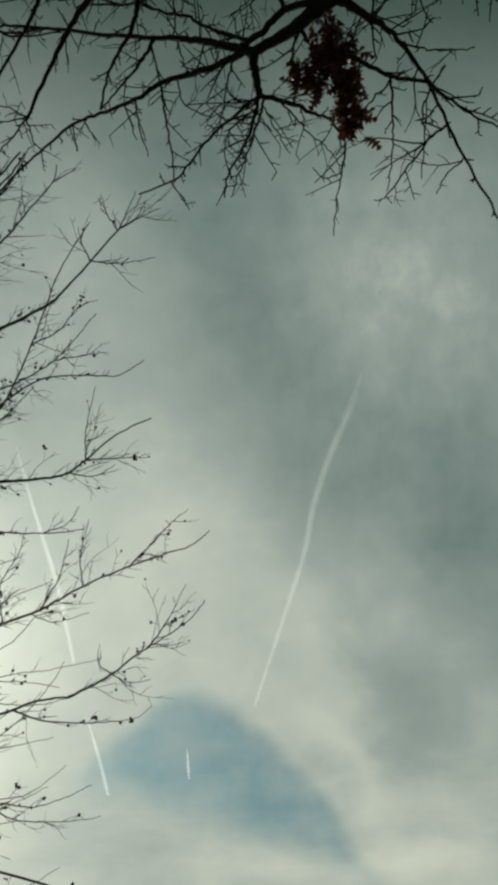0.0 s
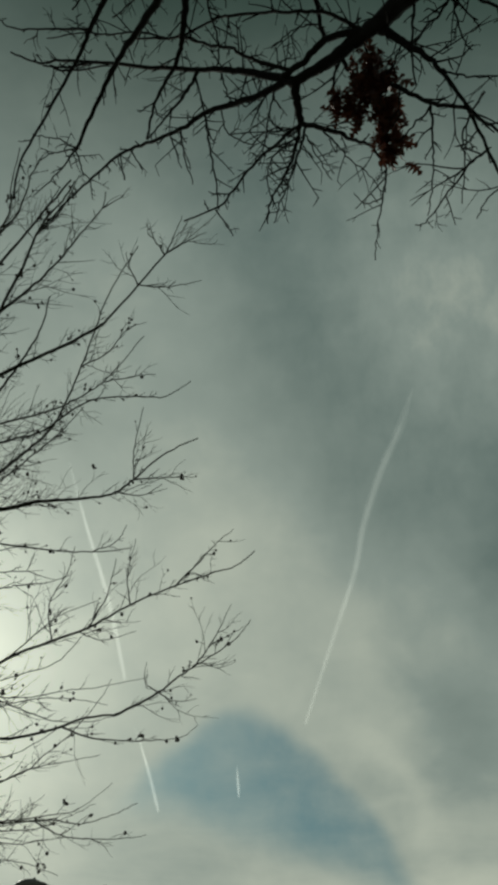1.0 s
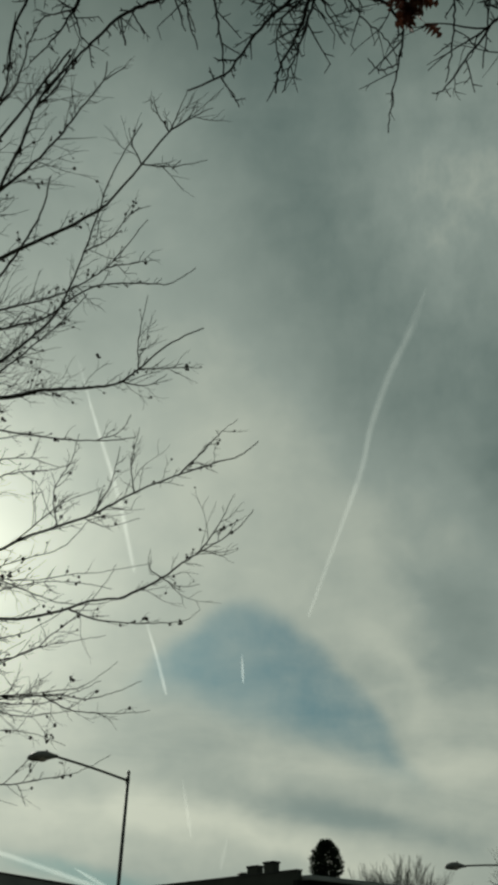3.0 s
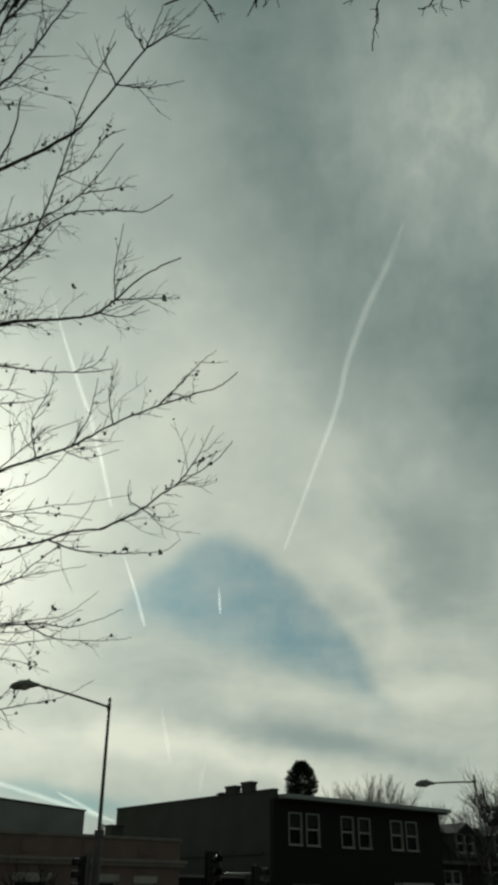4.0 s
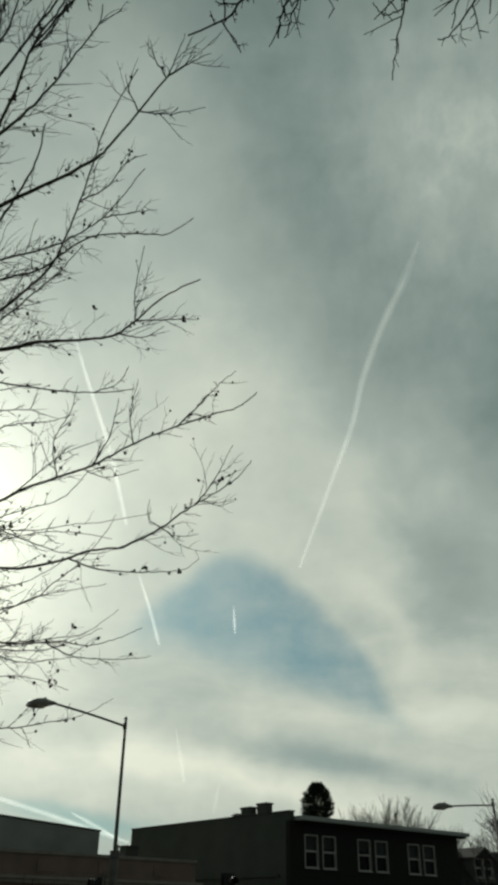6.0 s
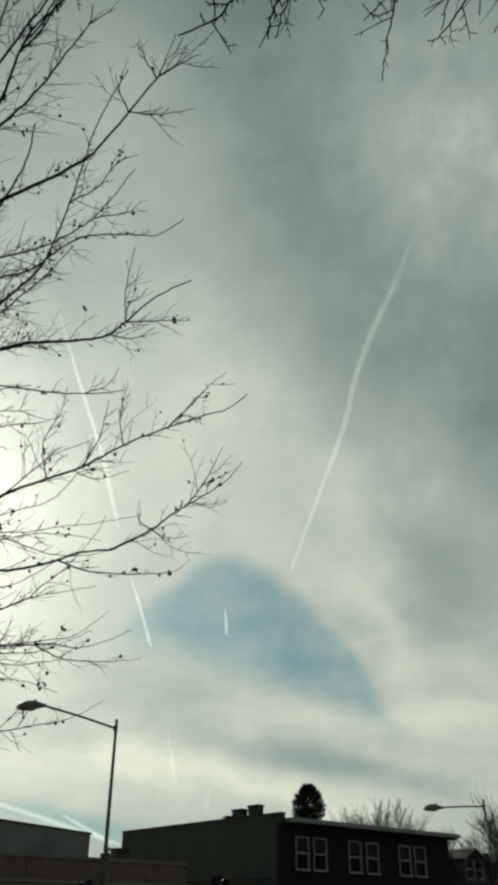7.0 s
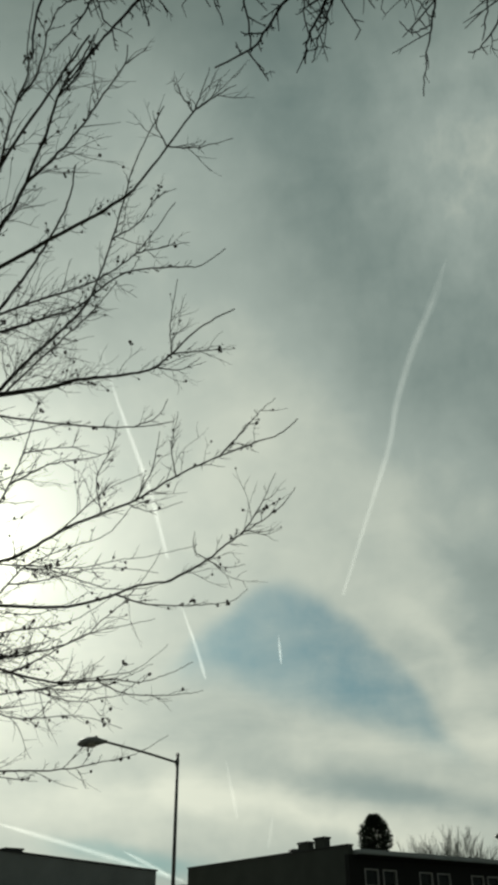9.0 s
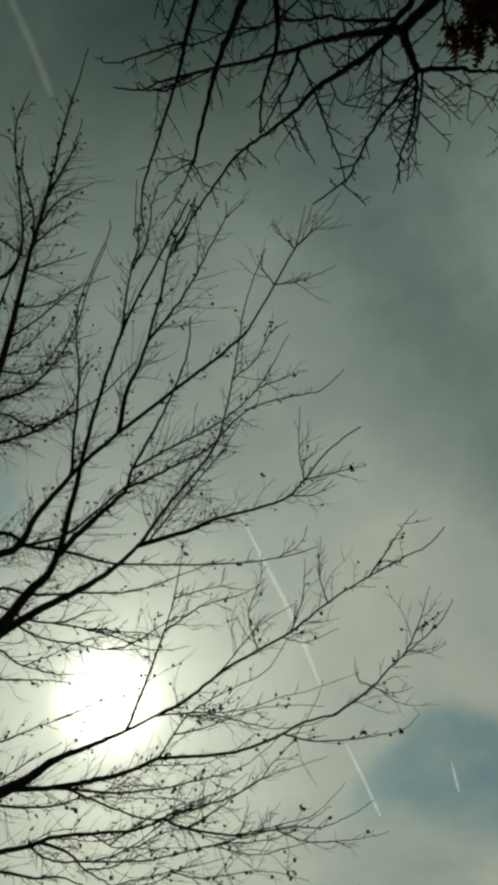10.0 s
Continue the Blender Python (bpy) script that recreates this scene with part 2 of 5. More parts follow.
def glass(name, tint, rough):
    mat = bpy.data.materials.new(name)
    mat.use_nodes = True
    b = mat.node_tree.nodes["Principled BSDF"]
    b.inputs["Base Color"].default_value = (*tint, 1)
    b.inputs["Roughness"].default_value = rough
    b.inputs["Transmission Weight"].default_value = 1.0
    b.inputs["IOR"].default_value = 1.18
    return mat


PANE = glass("window glass", (0.55, 0.6, 0.57), 0.02)
LENS = glass("signal lens", (0.3, 0.12, 0.08), 0.2)

def ice_trail(density):
    """Thin ice cloud: it lets the sky through and scatters a little sunlight."""
    mat = bpy.data.materials.new("ice crystal trail")
    mat.use_nodes = True
    t = mat.node_tree
    t.nodes.clear()
    clear_part, lit, both, done = (t.nodes.new(k) for k in ("ShaderNodeBsdfTransparent", "ShaderNodeBsdfTranslucent", "ShaderNodeAddShader", "ShaderNodeOutputMaterial"))
    n = t.nodes.new("ShaderNodeTexNoise")
    t.links.new(t.nodes.new("ShaderNodeTexCoord").outputs["Object"], n.inputs["Vector"])
    n.inputs["Scale"].default_value, n.inputs["Detail"].default_value = 0.015, 4
    r = t.nodes.new("ShaderNodeValToRGB")
    r.color_ramp.elements[0].position, r.color_ramp.elements[0].color = 0.2, (density * 0.5, density * 0.5, density * 0.5, 1)
    r.color_ramp.elements[1].position, r.color_ramp.elements[1].color = 0.7, (density, density, density, 1)
    t.links.new(n.outputs["Fac"], r.inputs[0])
    t.links.new(r.outputs[0], lit.inputs["Color"])
    t.links.new(clear_part.outputs[0], both.inputs[0])
    t.links.new(lit.outputs[0], both.inputs[1])
    t.links.new(both.outputs[0], done.inputs[0])
    return mat


ice = {}


# ---- building blocks ----
def mesh_of(name, bm, mat, smooth_faces=False):
    me = bpy.data.meshes.new(name)
    bm.to_mesh(me)
    bm.free()
    me.materials.append(mat)
    if smooth_faces:
        for p in me.polygons:
            p.use_smooth = True
    return me


def part(name, bm, mat, parent, label="", smooth_faces=False):
    ob = new(name, mesh_of(name, bm, mat, smooth_faces))
    ob.parent = parent
    if label:
        ob["label"] = label
    return ob


def thing(name, at, turn, label, category, group="", kind=""):
    e = new(name)
    e.matrix_world = pose(*at, 0, 0, turn)
    return tagged(e, label, category, group, kind)


def box(bm, x0, x1, y0, y1, z0, z1, bevel=0.0):
    vs = [bm.verts.new((x, y, z)) for x in (x0, x1) for y in (y0, y1) for z in (z0, z1)]
    faces = [bm.faces.new([vs[i] for i in f]) for f in ((0, 1, 3, 2), (4, 6, 7, 5), (0, 4, 5, 1), (2, 3, 7, 6), (0, 2, 6, 4), (1, 5, 7, 3))]
    if bevel:
        bmesh.ops.bevel(bm, geom=list({e for f in faces for e in f.edges}), offset=bevel, segments=2, affect="EDGES")
    return bm


def boxes(*dims, bevel=0.0):
    bm = bmesh.new()
    for d in dims:
        box(bm, *d, bevel=bevel)
    return bm


def pierced(length, z0, z1, y0, y1, holes, x0=0.0):
    """A wall along x with real openings (xa, xb, za, zb)."""
    bm = bmesh.new()
    xs = sorted({x0, length, *(h[0] for h in holes), *(h[1] for h in holes)})
    for a, b in zip(xs, xs[1:]):
        inside = sorted((h[2], h[3]) for h in holes if h[0] < (a + b) / 2 < h[1])
        low = z0
        for za, zb in inside:
            if za > low:
                box(bm, a, b, y0, y1, low, za)
            low = zb
        if low < z1:
            box(bm, a, b, y0, y1, low, z1)
    bmesh.ops.remove_doubles(bm, verts=bm.verts, dist=0.0005)
    return bm


def spline(pts, per=5):
    """A smooth line through the points."""
    p = [Vector(q) for q in pts]
    if len(p) == 2:
        return [p[0].lerp(p[1], i / per) for i in range(per + 1)]
    ext = [p[0] * 2 - p[1], *p, p[-1] * 2 - p[-2]]
    line = []
    for i in range(1, len(ext) - 2):
        a, b, c, d = ext[i - 1:i + 3]
        for k in range(per):
            t = k / per
            line.append(0.5 * (2 * b + (c - a) * t + (2 * a - 5 * b + 4 * c - d) * t * t + (3 * b - a - 3 * c + d) * t ** 3))
    line.append(p[-1])
    return line


def tube(bm, line, radii, sides=6, rough=0.0, rng=None):
    """A round, tapering rod along a line."""
    side = None
    rings = []
    for i, p in enumerate(line):
        d = (line[min(i + 1, len(line) - 1)] - line[max(i - 1, 0)]).normalized()
        if side is None:
            side = d.orthogonal().normalized()
        side = (side - d * side.dot(d)).normalized()
        up = d.cross(side)
        ring = []
        for k in range(sides):
            a = 2 * math.pi * k / sides
            r = radii[i] * (1 + (rng.uniform(-rough, rough) if rng else 0))
            ring.append(bm.verts.new(p + (side * math.cos(a) + up * math.sin(a)) * r))
        rings.append(ring)
    for a, b in zip(rings, rings[1:]):
        for k in range(sides):
            bm.faces.new((a[k], a[(k + 1) % sides], b[(k + 1) % sides], b[k]))
    if sides > 2:
        bm.faces.new(rings[0][::-1])
        bm.faces.new(rings[-1])
    return bm


def rod(a, b, r0, r1=None, sides=10):
    return tube(bmesh.new(), [Vector(a), Vector(b)], [r0, r1 if r1 is not None else r0], sides)

# ---- ground and street (below the view) ----
bm = bmesh.new()
ys = [-4000, -200, -30, 0, 14, 24, 36, 60, 120, 4000]
zs = [0, 0, 0, 0, -0.25, -0.8, -0.9, -0.9, -0.9, -0.9]
xs = [-4000, -300, -60, -20, 0, 20, 60, 300, 4000]
grid_v = [[bm.verts.new((x, y, z)) for x in xs] for y, z in zip(ys, zs)]
for r0, r1 in zip(grid_v, grid_v[1:]):
    for k in range(len(xs) - 1):
        bm.faces.new((r0[k], r0[k + 1], r1[k + 1], r1[k]))
tagged(new("ground", mesh_of("ground", bm, GRASS)), "winter grass and bare earth of the open ground", "ground", kind="structure")

STREET = 40.5
row = thing("road", (0.8, 45, -0.9), STREET, "grey asphalt street along the row of buildings", "road", kind="structure")
part("carriageway", boxes((-60, 60, -11.5, -3.2, 0.0, 0.03)), ASPHALT, row)
walk_way = thing("pavement", (0.8, 45, -0.9), STREET, "concrete pavement with a stone kerb before the buildings", "pavement", kind="structure")
part("slab", boxes((-60, 60, -3.0, -0.15, 0.0, 0.14)), CONCRETE, walk_way)
part("kerb", boxes((-60, 60, -3.2, -3.0, 0.0, 0.15), bevel=0.02), STONE, walk_way)


# ---- windows ----
def sash_window(parent, xa, xb, za, zb, face=0.0, blind=0.0, mat=TRIM):
    """A double-hung sash set into an opening of the front wall."""
    w = new("window")
    w.parent = parent
    e = 0.052
    part("window_frame", boxes((xa, xa + e, face - 0.03, face + 0.12, za, zb), (xb - e, xb, face - 0.03, face + 0.12, za, zb), (xa + e, xb - e, face - 0.03, face + 0.12, zb - e, zb), (xa + e, xb - e, face - 0.03, face + 0.12, za, za + e)), mat, w)
    zm = (za + zb) / 2
    part("meeting_rail", boxes((xa + e, xb - e, face + 0.02, face + 0.09, zm - 0.04, zm + 0.04)), mat, w)
    part("window_sill", boxes((xa - 0.03, xb + 0.03, face - 0.09, face - 0.031, za - 0.045, za), bevel=0.008), mat, w)
    for lo, hi, y in ((za + e, zm - 0.04, 0.075), (zm + 0.04, zb - e, 0.045)):
        p = part("pane", boxes((xa + e, xb - e, face + y, face + y + 0.006, lo, hi)), PANE, w)
        p.visible_shadow = False
    if blind:
        part("blind", boxes((xa + e, xb - e, face + 0.16, face + 0.17, zb - (zb - za) * blind, zb - e)), BLIND, w)
    return w


# ---- the dark corner building ----
Z0 = -0.9
corner = thing("corner_building", (0.8, 45, 0), STREET, "dark two-storey corner building with paired white sash windows", "building")
LEN, TOP = 12.95, 5.85
upper = [(0.97, 1.88), (2.18, 3.12), (4.71, 5.66), (6.02, 6.98), (8.6, 9.58), (9.87, 10.86)]
lower = [(1.19, 3.02, -0.1, 2.06), (4.93, 6.94, -0.1, 1.95), (8.83, 10.88, -0.9, 2.0)]
holes = [(a, b, 3.78, 5.27) for a, b in upper] + lower
part("front_wall", pierced(LEN, Z0, TOP, 0.0, 0.3, holes), DARK_WALL, corner)
part("side_wall", boxes((0.0, 0.3, 0.303, 14.8, Z0, 6.25), bevel=0.0), SIDE_WALL, corner, "grey painted side wall")
part("parapet_end", boxes((0.0, 0.3, 0.0, 0.3, TOP + 0.002, 6.25)), SIDE_WALL, corner)
part("back_wall", boxes((0.303, LEN, 14.5, 14.8, Z0, 5.7)), SIDE_WALL, corner)
part("end_wall", boxes((LEN - 0.3, LEN, 0.303, 14.497, Z0, TOP - 0.1)), SIDE_WALL, corner)
part("roof", boxes((0.303, LEN - 0.303, 0.303, 14.497, 5.5, 5.68)), ROOFING, corner)
part("upper_floor", boxes((0.303, LEN - 0.303, 0.303, 14.497, 2.8, 3.0)), INSIDE, corner)
part("inner_wall", boxes((0.31, LEN - 0.31, 4.0, 4.1, Z0, 2.79), (0.31, LEN - 0.31, 4.0, 4.1, 3.01, 5.49)), INSIDE, corner)
part("coping", boxes((-0.05, 0.35, -0.04, 14.85, 6.252, 6.31), bevel=0.012), ROOFING, corner)
part("cornice", boxes((0.352, LEN + 0.55, -0.55, 0.32, TOP + 0.003, TOP + 0.21), bevel=0.015), FASCIA, corner, "pale metal roof edge that overhangs the front")
part("soffit_bracket", boxes((0.4, LEN + 0.4, -0.35, -0.004, TOP - 0.09, TOP)), DARK_WALL, corner)
part("side_ledge", boxes((-0.09, -0.003, 0.8, 14.0, 3.36, 3.48), bevel=0.01), SIDE_WALL, corner)
for i, (a, b) in enumerate(upper):
    sash_window(corner, a, b, 3.78, 5.27, blind=(0.46, 0.4, 0.38, 0.5, 0.48, 0.44)[i])
for a, b, za, zb in lower[:2]:
    mid_x = (a + b) / 2
    sash_window(corner, a, mid_x - 0.06, za, zb, blind=0.25, mat=BLIND)
    sash_window(corner, mid_x + 0.06, b, za, zb, blind=0.5, mat=BLIND)
    part("mullion", boxes((mid_x - 0.06, mid_x + 0.06, -0.02, 0.2, za, zb)), DARK_WALL, corner)
door = new("shop_door")
door.parent = corner
part("door_frame", boxes((8.83, 8.95, 0.0, 0.15, Z0, 2.0), (9.8, 9.92, 0.0, 0.15, Z0, 2.0), (10.76, 10.88, 0.0, 0.15, Z0, 2.0), (8.95, 9.8, 0.0, 0.15, 1.88, 2.0), (9.92, 10.76, 0.0, 0.15, 1.88, 2.0)), TRIM, door)
part("door_leaf", boxes((8.95, 9.8, 0.05, 0.1, Z0, 1.88)), DARK_WALL, door)
part("pane", boxes((9.92, 10.76, 0.05, 0.06, Z0, 1.88)), PANE, door)
part("door_hood", boxes((8.6, 11.1, -0.7, -0.003, 2.06, 2.18), bevel=0.02), FASCIA, corner)
for ya, yb, zt, xa in ((1.72, 2.6, 6.80, -0.02), (3.02, 3.95, 6.70, -0.02)):
    ch = new("chimney")
    ch.parent = corner
    part("chimney_shaft", boxes((xa, xa + 0.4, ya + 0.06, yb - 0.06, 6.312, zt - 0.1)), SIDE_WALL, ch)
    part("cap", boxes((xa - 0.05, xa + 0.45, ya, yb, zt - 0.099, zt), bevel=0.02), ROOFING, ch)
part("roof_vent", tube(bmesh.new(), [Vector((0.6, 4.9, 5.68)), Vector((0.6, 4.9, 6.36)), Vector((0.6, 4.9, 6.42)), Vector((0.6, 4.9, 6.5))], [0.18, 0.18, 0.42, 0.3], 12), METAL, corner)

# ---- the low red building ----
red = thing("red_building", (0.8, 45, 0), STREET, "low red painted brick building with pale stone cornice", "building")
R0, R1 = -26.0, -5.65
rw = [(-13.49, -12.02, 0.2, 2.05), (-9.74, -8.88, 0.2, 2.05), (-7.91, -6.94, 0.2, 2.0), (-17.6, -16.1, 0.2, 2.05), (-21.6, -20.1, 0.2, 2.05)]
part("front_wall", pierced(R1, Z0, 3.66, 0.0, 0.3, rw, R0), RED_WALL, red)
part("side_wall", boxes((R1 - 0.3, R1, 0.303, 12, Z0, 3.66)), RED_WALL, red)
part("far_wall", boxes((R0, R0 + 0.3, 0.303, 12, Z0, 3.66)), RED_WALL, red)
part("back_wall", boxes((R0 + 0.303, R1 - 0.303, 11.7, 12, Z0, 3.6)), RED_WALL, red)
part("roof", boxes((R0 + 0.303, R1 - 0.303, 0.303, 11.697, 3.3, 3.45)), ROOFING, red)
part("inner_wall", boxes((R0 + 0.31, R1 - 0.31, 3.5, 3.6, Z0, 3.29)), INSIDE, red)
part("coping", boxes((R0, R1 + 0.06, -0.06, 0.36, 3.663, 3.79), bevel=0.015), STONE, red)
part("cornice", boxes((R0, R1 + 0.3, -0.24, -0.003, 2.78, 2.9), (R0, R1 + 0.2, -0.15, -0.003, 2.64, 2.779), bevel=0.012), STONE, red, "stepped stone cornice")
for k in range(7):
    xa = R1 - 1.3 - 2.75 * k
    part("parapet_panel", boxes((xa - 0.9, xa, -0.035, -0.003, 3.05, 3.5), bevel=0.008), RED_WALL, red)
for a, b, za, zb in rw:
    sash_window(red, a, b, za, zb, face=0.06, blind=0.45 if b < -6.9 and a > -8 else 0.2)
    part("lintel", boxes((a - 0.12, b + 0.12, -0.05, -0.003, zb + 0.005, zb + 0.27), bevel=0.01), LINTEL, red, "whitened stone lintel")

# set-back upper block, its roof edge falling gently
block = thing("grey_building", (0.8, 45, 0), STREET, "plain grey rendered upper block set back on the red building", "building")
bm = bmesh.new()
box(bm, -22.0, -7.25, 6.0, 11.6, 3.46, 6.0)
for v in bm.verts:
    if v.co.z > 4:
        v.co.z = 5.2 - 0.06 * (v.co.x + 7.25)
part("wall", bm, BLOCK_WALL, block)
bm = bmesh.new()
box(bm, -22.05, -7.2, 5.95, 11.65, 0.0, 0.07)
for v in bm.verts:
    v.co.z += 5.202 - 0.06 * (v.co.x + 7.25)
part("coping", bm, ROOFING, block)
ch = new("chimney")
ch.parent = block
part("chimney_shaft", boxes((-14.9, -14.1, 6.3, 7.0, 5.5, 5.78)), SIDE_WALL, ch)
part("cap", boxes((-14.97, -14.03, 6.23, 7.07, 5.782, 5.86), bevel=0.02), ROOFING, ch)

# link between the red building and the corner building
link = thing("low_annex", (0.8, 45, 0), STREET, "low dark brick annex between the two buildings", "building")
part("wall", boxes((R1 + 0.01, -0.11, 2.2, 12.6, Z0, 2.3)), DARK_WALL, link)
part("roof", boxes((R1 + 0.01, -0.11, 2.1, 12.65, 2.303, 2.42), bevel=0.01), STONE, link)

ch = new("chimney")
ch.parent = link
part("chimney_shaft", boxes((-2.62, -1.82, 11.0, 11.7, 2.42, 4.96)), SIDE_WALL, ch)
part("cap", boxes((-2.68, -1.76, 10.93, 11.77, 4.962, 5.07), bevel=0.02), ROOFING, ch)
part("flue_pipe", rod((-2.95, 11.4, 2.42), (-2.95, 11.4, 5.1), 0.07, 0.07, 10), TRIM, link, "thin white flue pipe", True)

# ---- the house with a dormer ----
house = thing("dormer_house", (0.8, 45, 0), STREET, "grey clapboard house with steep slate roof and a white dormer", "house")
H0, H1 = 12.97, 21.5
part("front_wall", pierced(H1, Z0, 3.3, 0.5, 0.75, [(13.55, 15.15, 1.45, 2.88), (17.5, 19.1, 1.45, 2.88)], H0), CLAPBOARD, house)
part("side_wall", boxes((H0, H0 + 0.25, 0.753, 9, Z0, 3.3)), CLAPBOARD, house)
part("far_wall", boxes((H1 - 0.25, H1, 0.753, 9, Z0, 3.3)), CLAPBOARD, house)
part("inner_wall", boxes((H0 + 0.26, H1 - 0.26, 3.0, 3.1, Z0, 3.28)), INSIDE, house)
roof_bm = bmesh.new()
prof = [(0.1, 3.3), (1.9, 5.35), (5.0, 5.75), (8.1, 5.35), (9.4, 3.3)]
va = [roof_bm.verts.new((H0 - 0.05, y, z)) for y, z in prof]
vb = [roof_bm.verts.new((H1 + 0.1, y, z)) for y, z in prof]
for k in range(4):
    roof_bm.faces.new((va[k], vb[k], vb[k + 1], va[k + 1]))
roof_bm.faces.new(va), roof_bm.faces.new(vb[::-1]), roof_bm.faces.new((va[0], va[4], vb[4], vb[0]))
bmesh.ops.recalc_face_normals(roof_bm, faces=roof_bm.faces)
part("roof", roof_bm, SHINGLE, house)
part("eave", boxes((H0 - 0.1, H1 + 0.15, -0.05, 0.49, 3.2, 3.36), bevel=0.015), PALE_BOARD, house)
for xa in (14.75, 18.6):
    d = new("dormer")
    d.parent = house
    for xc in (xa, xa + 1.78):
        part("side_cheek", boxes((xc, xc + 0.12, 0.35, 2.4, 3.7, 4.9)), PALE_BOARD, d)
    g = bmesh.new()
    f0 = [g.verts.new(c) for c in ((xa - 0.15, 0.2, 4.9), (xa + 2.05, 0.2, 4.9), (xa + 0.95, 0.2, 5.5))]
    f1 = [g.verts.new((v.co.x, 3.2, v.co.z)) for v in f0]
    g.faces.new(f0), g.faces.new(f1[::-1])
    for k in range(3):
        g.faces.new((f0[k], f1[k], f1[(k + 1) % 3], f0[(k + 1) % 3]))
    bmesh.ops.recalc_face_normals(g, faces=g.faces)
    part("gable", g, SHINGLE, d)
    for sx in (-1, 1):
        bx = bmesh.new()
        lo, hi = Vector((xa + 0.95 + sx * 1.12, 0.17, 4.88)), Vector((xa + 0.95, 0.17, 5.52))
        ends = [bx.verts.new(q + Vector((0, dy, dz))) for q in (lo, hi) for dy in (-0.04, 0.025) for dz in (-0.12, 0.0)]
        for f in ((0, 1, 3, 2), (4, 6, 7, 5), (0, 4, 5, 1), (2, 3, 7, 6), (0, 2, 6, 4), (1, 5, 7, 3)):
            bx.faces.new([ends[q] for q in f])
        part("barge_board", bx, PALE_BOARD, d)
    part("apron", boxes((xa + 0.0, xa + 1.9, 0.32, 0.349, 3.6, 3.84), bevel=0.006), PALE_BOARD, d)
    part("inner_panel", boxes((xa + 0.121, xa + 1.779, 1.4, 1.45, 3.7, 4.9)), INSIDE, d)
    for a, b in ((xa + 0.13, xa + 0.93), (xa + 0.97, xa + 1.77)):
        sash_window(house, a, b, 3.85, 4.88, face=0.4)
for a, b in ((13.55, 14.33), (14.37, 15.15), (17.5, 18.28), (18.32, 19.1)):
    sash_window(house, a, b, 1.45, 2.88, face=0.53, blind=0.3)
ch = new("chimney")
ch.parent = house
part("chimney_shaft", boxes((13.2, 13.9, 2.2, 2.9, 4.9, 6.2)), RED_WALL, ch)
part("cap", boxes((13.12, 13.98, 2.12, 2.98, 6.202, 6.32), bevel=0.02), STONE, ch)


# ---- street lamps ----
def street_lamp(base, top, arm_root, head, pole_r, label, sleeve=0.0):
    lamp = thing("street_lamp", base, 0, label, "street lamp", "lamps along the street")
    o = Vector(base)
    t, a, h = Vector(top) - o, Vector(arm_root) - o, Vector(head) - o
    part("base_plate", tube(bmesh.new(), [Vector((0, 0, 0)), Vector((0, 0, 0.25)), Vector((0, 0, 0.5))], [pole_r * 2.6, pole_r * 2.4, pole_r * 1.3], 12), METAL, lamp)
    part("pole", rod((0, 0, 0.5), t, pole_r, pole_r * 0.62, 14), METAL, lamp, "slim tapered steel pole", True)
    if sleeve:
        part("sleeve", tube(bmesh.new(), [Vector((0, 0, 0.5)), Vector((0, 0, sleeve - 0.25)), Vector((0, 0, sleeve - 0.24)), Vector((0, 0, sleeve - 0.03)), Vector((0, 0, sleeve))], [pole_r * 1.7, pole_r * 1.6, pole_r * 2.0, pole_r * 2.0, pole_r * 1.2], 14), METAL, lamp, "thicker lower sleeve with a collar")
    part("finial", tube(bmesh.new(), [t, t + Vector((0, 0, 0.06)), t + Vector((0, 0, 0.14))], [pole_r * 0.7, pole_r * 0.75, 0.01], 10), METAL, lamp)
    part("bracket_clamp", rod(a - Vector((0, 0, 0.1)), a + Vector((0, 0, 0.1)), pole_r * 0.85, pole_r * 0.85, 12), METAL, lamp)
    out = (h - a)
    neck = a + out * 0.82
    line = spline([a, a + out * 0.4 + Vector((0, 0, out.length * 0.012)), neck + Vector((0, 0, 0.03)), h - out * 0.1], 4)
    part("arm", tube(bmesh.new(), line, [pole_r * 0.5] * len(line), 10), METAL, lamp, "", True)
    head_ob = new("lamp_head")
    head_ob.parent = lamp
    flat_out = Vector((out.x, out.y, 0)).normalized()
    start = h - out * 0.16
    shell = bmesh.new()
    ln = [start + flat_out * s + Vector((0, 0, z)) for s, z in ((-0.15, 0.02), (0.05, 0.03), (0.3, 0.05), (0.6, 0.02), (0.86, -0.04), (1.0, -0.08))]
    tube(shell, ln, [0.06, 0.11, 0.2, 0.22, 0.16, 0.04], 12)
    for v in shell.verts:
        v.co.z = start.z + (v.co.z - start.z) * 0.85
    part("casing", shell, LAMP_HEAD, head_ob, "cobra-head lamp casing", True)
    bowl = bmesh.new()
    bmesh.ops.create_uvsphere(bowl, u_segments=14, v_segments=8, radius=0.19)
    for v in bowl.verts:
        v.co = start + flat_out * 0.45 + Vector((v.co.x * 1.2, v.co.y, v.co.z * 0.6 - 0.07))
    part("lens", bowl, LINTEL, head_ob, "frosted glass lens", True)
    cell = bmesh.new()
    tube(cell, [start + flat_out * 0.3 + Vector((0, 0, 0.13)), start + flat_out * 0.3 + Vector((0, 0, 0.24))], [0.05, 0.04], 8)
    part("photocell", cell, SIGNAL, head_ob)
    return lamp


street_lamp((-5.55, 32, -0.87), (-5.57, 32, 7.98), (-5.58, 32, 7.75), (-8.98, 32, 8.70), 0.088, "grey steel street lamp with one rising arm", 4.45)
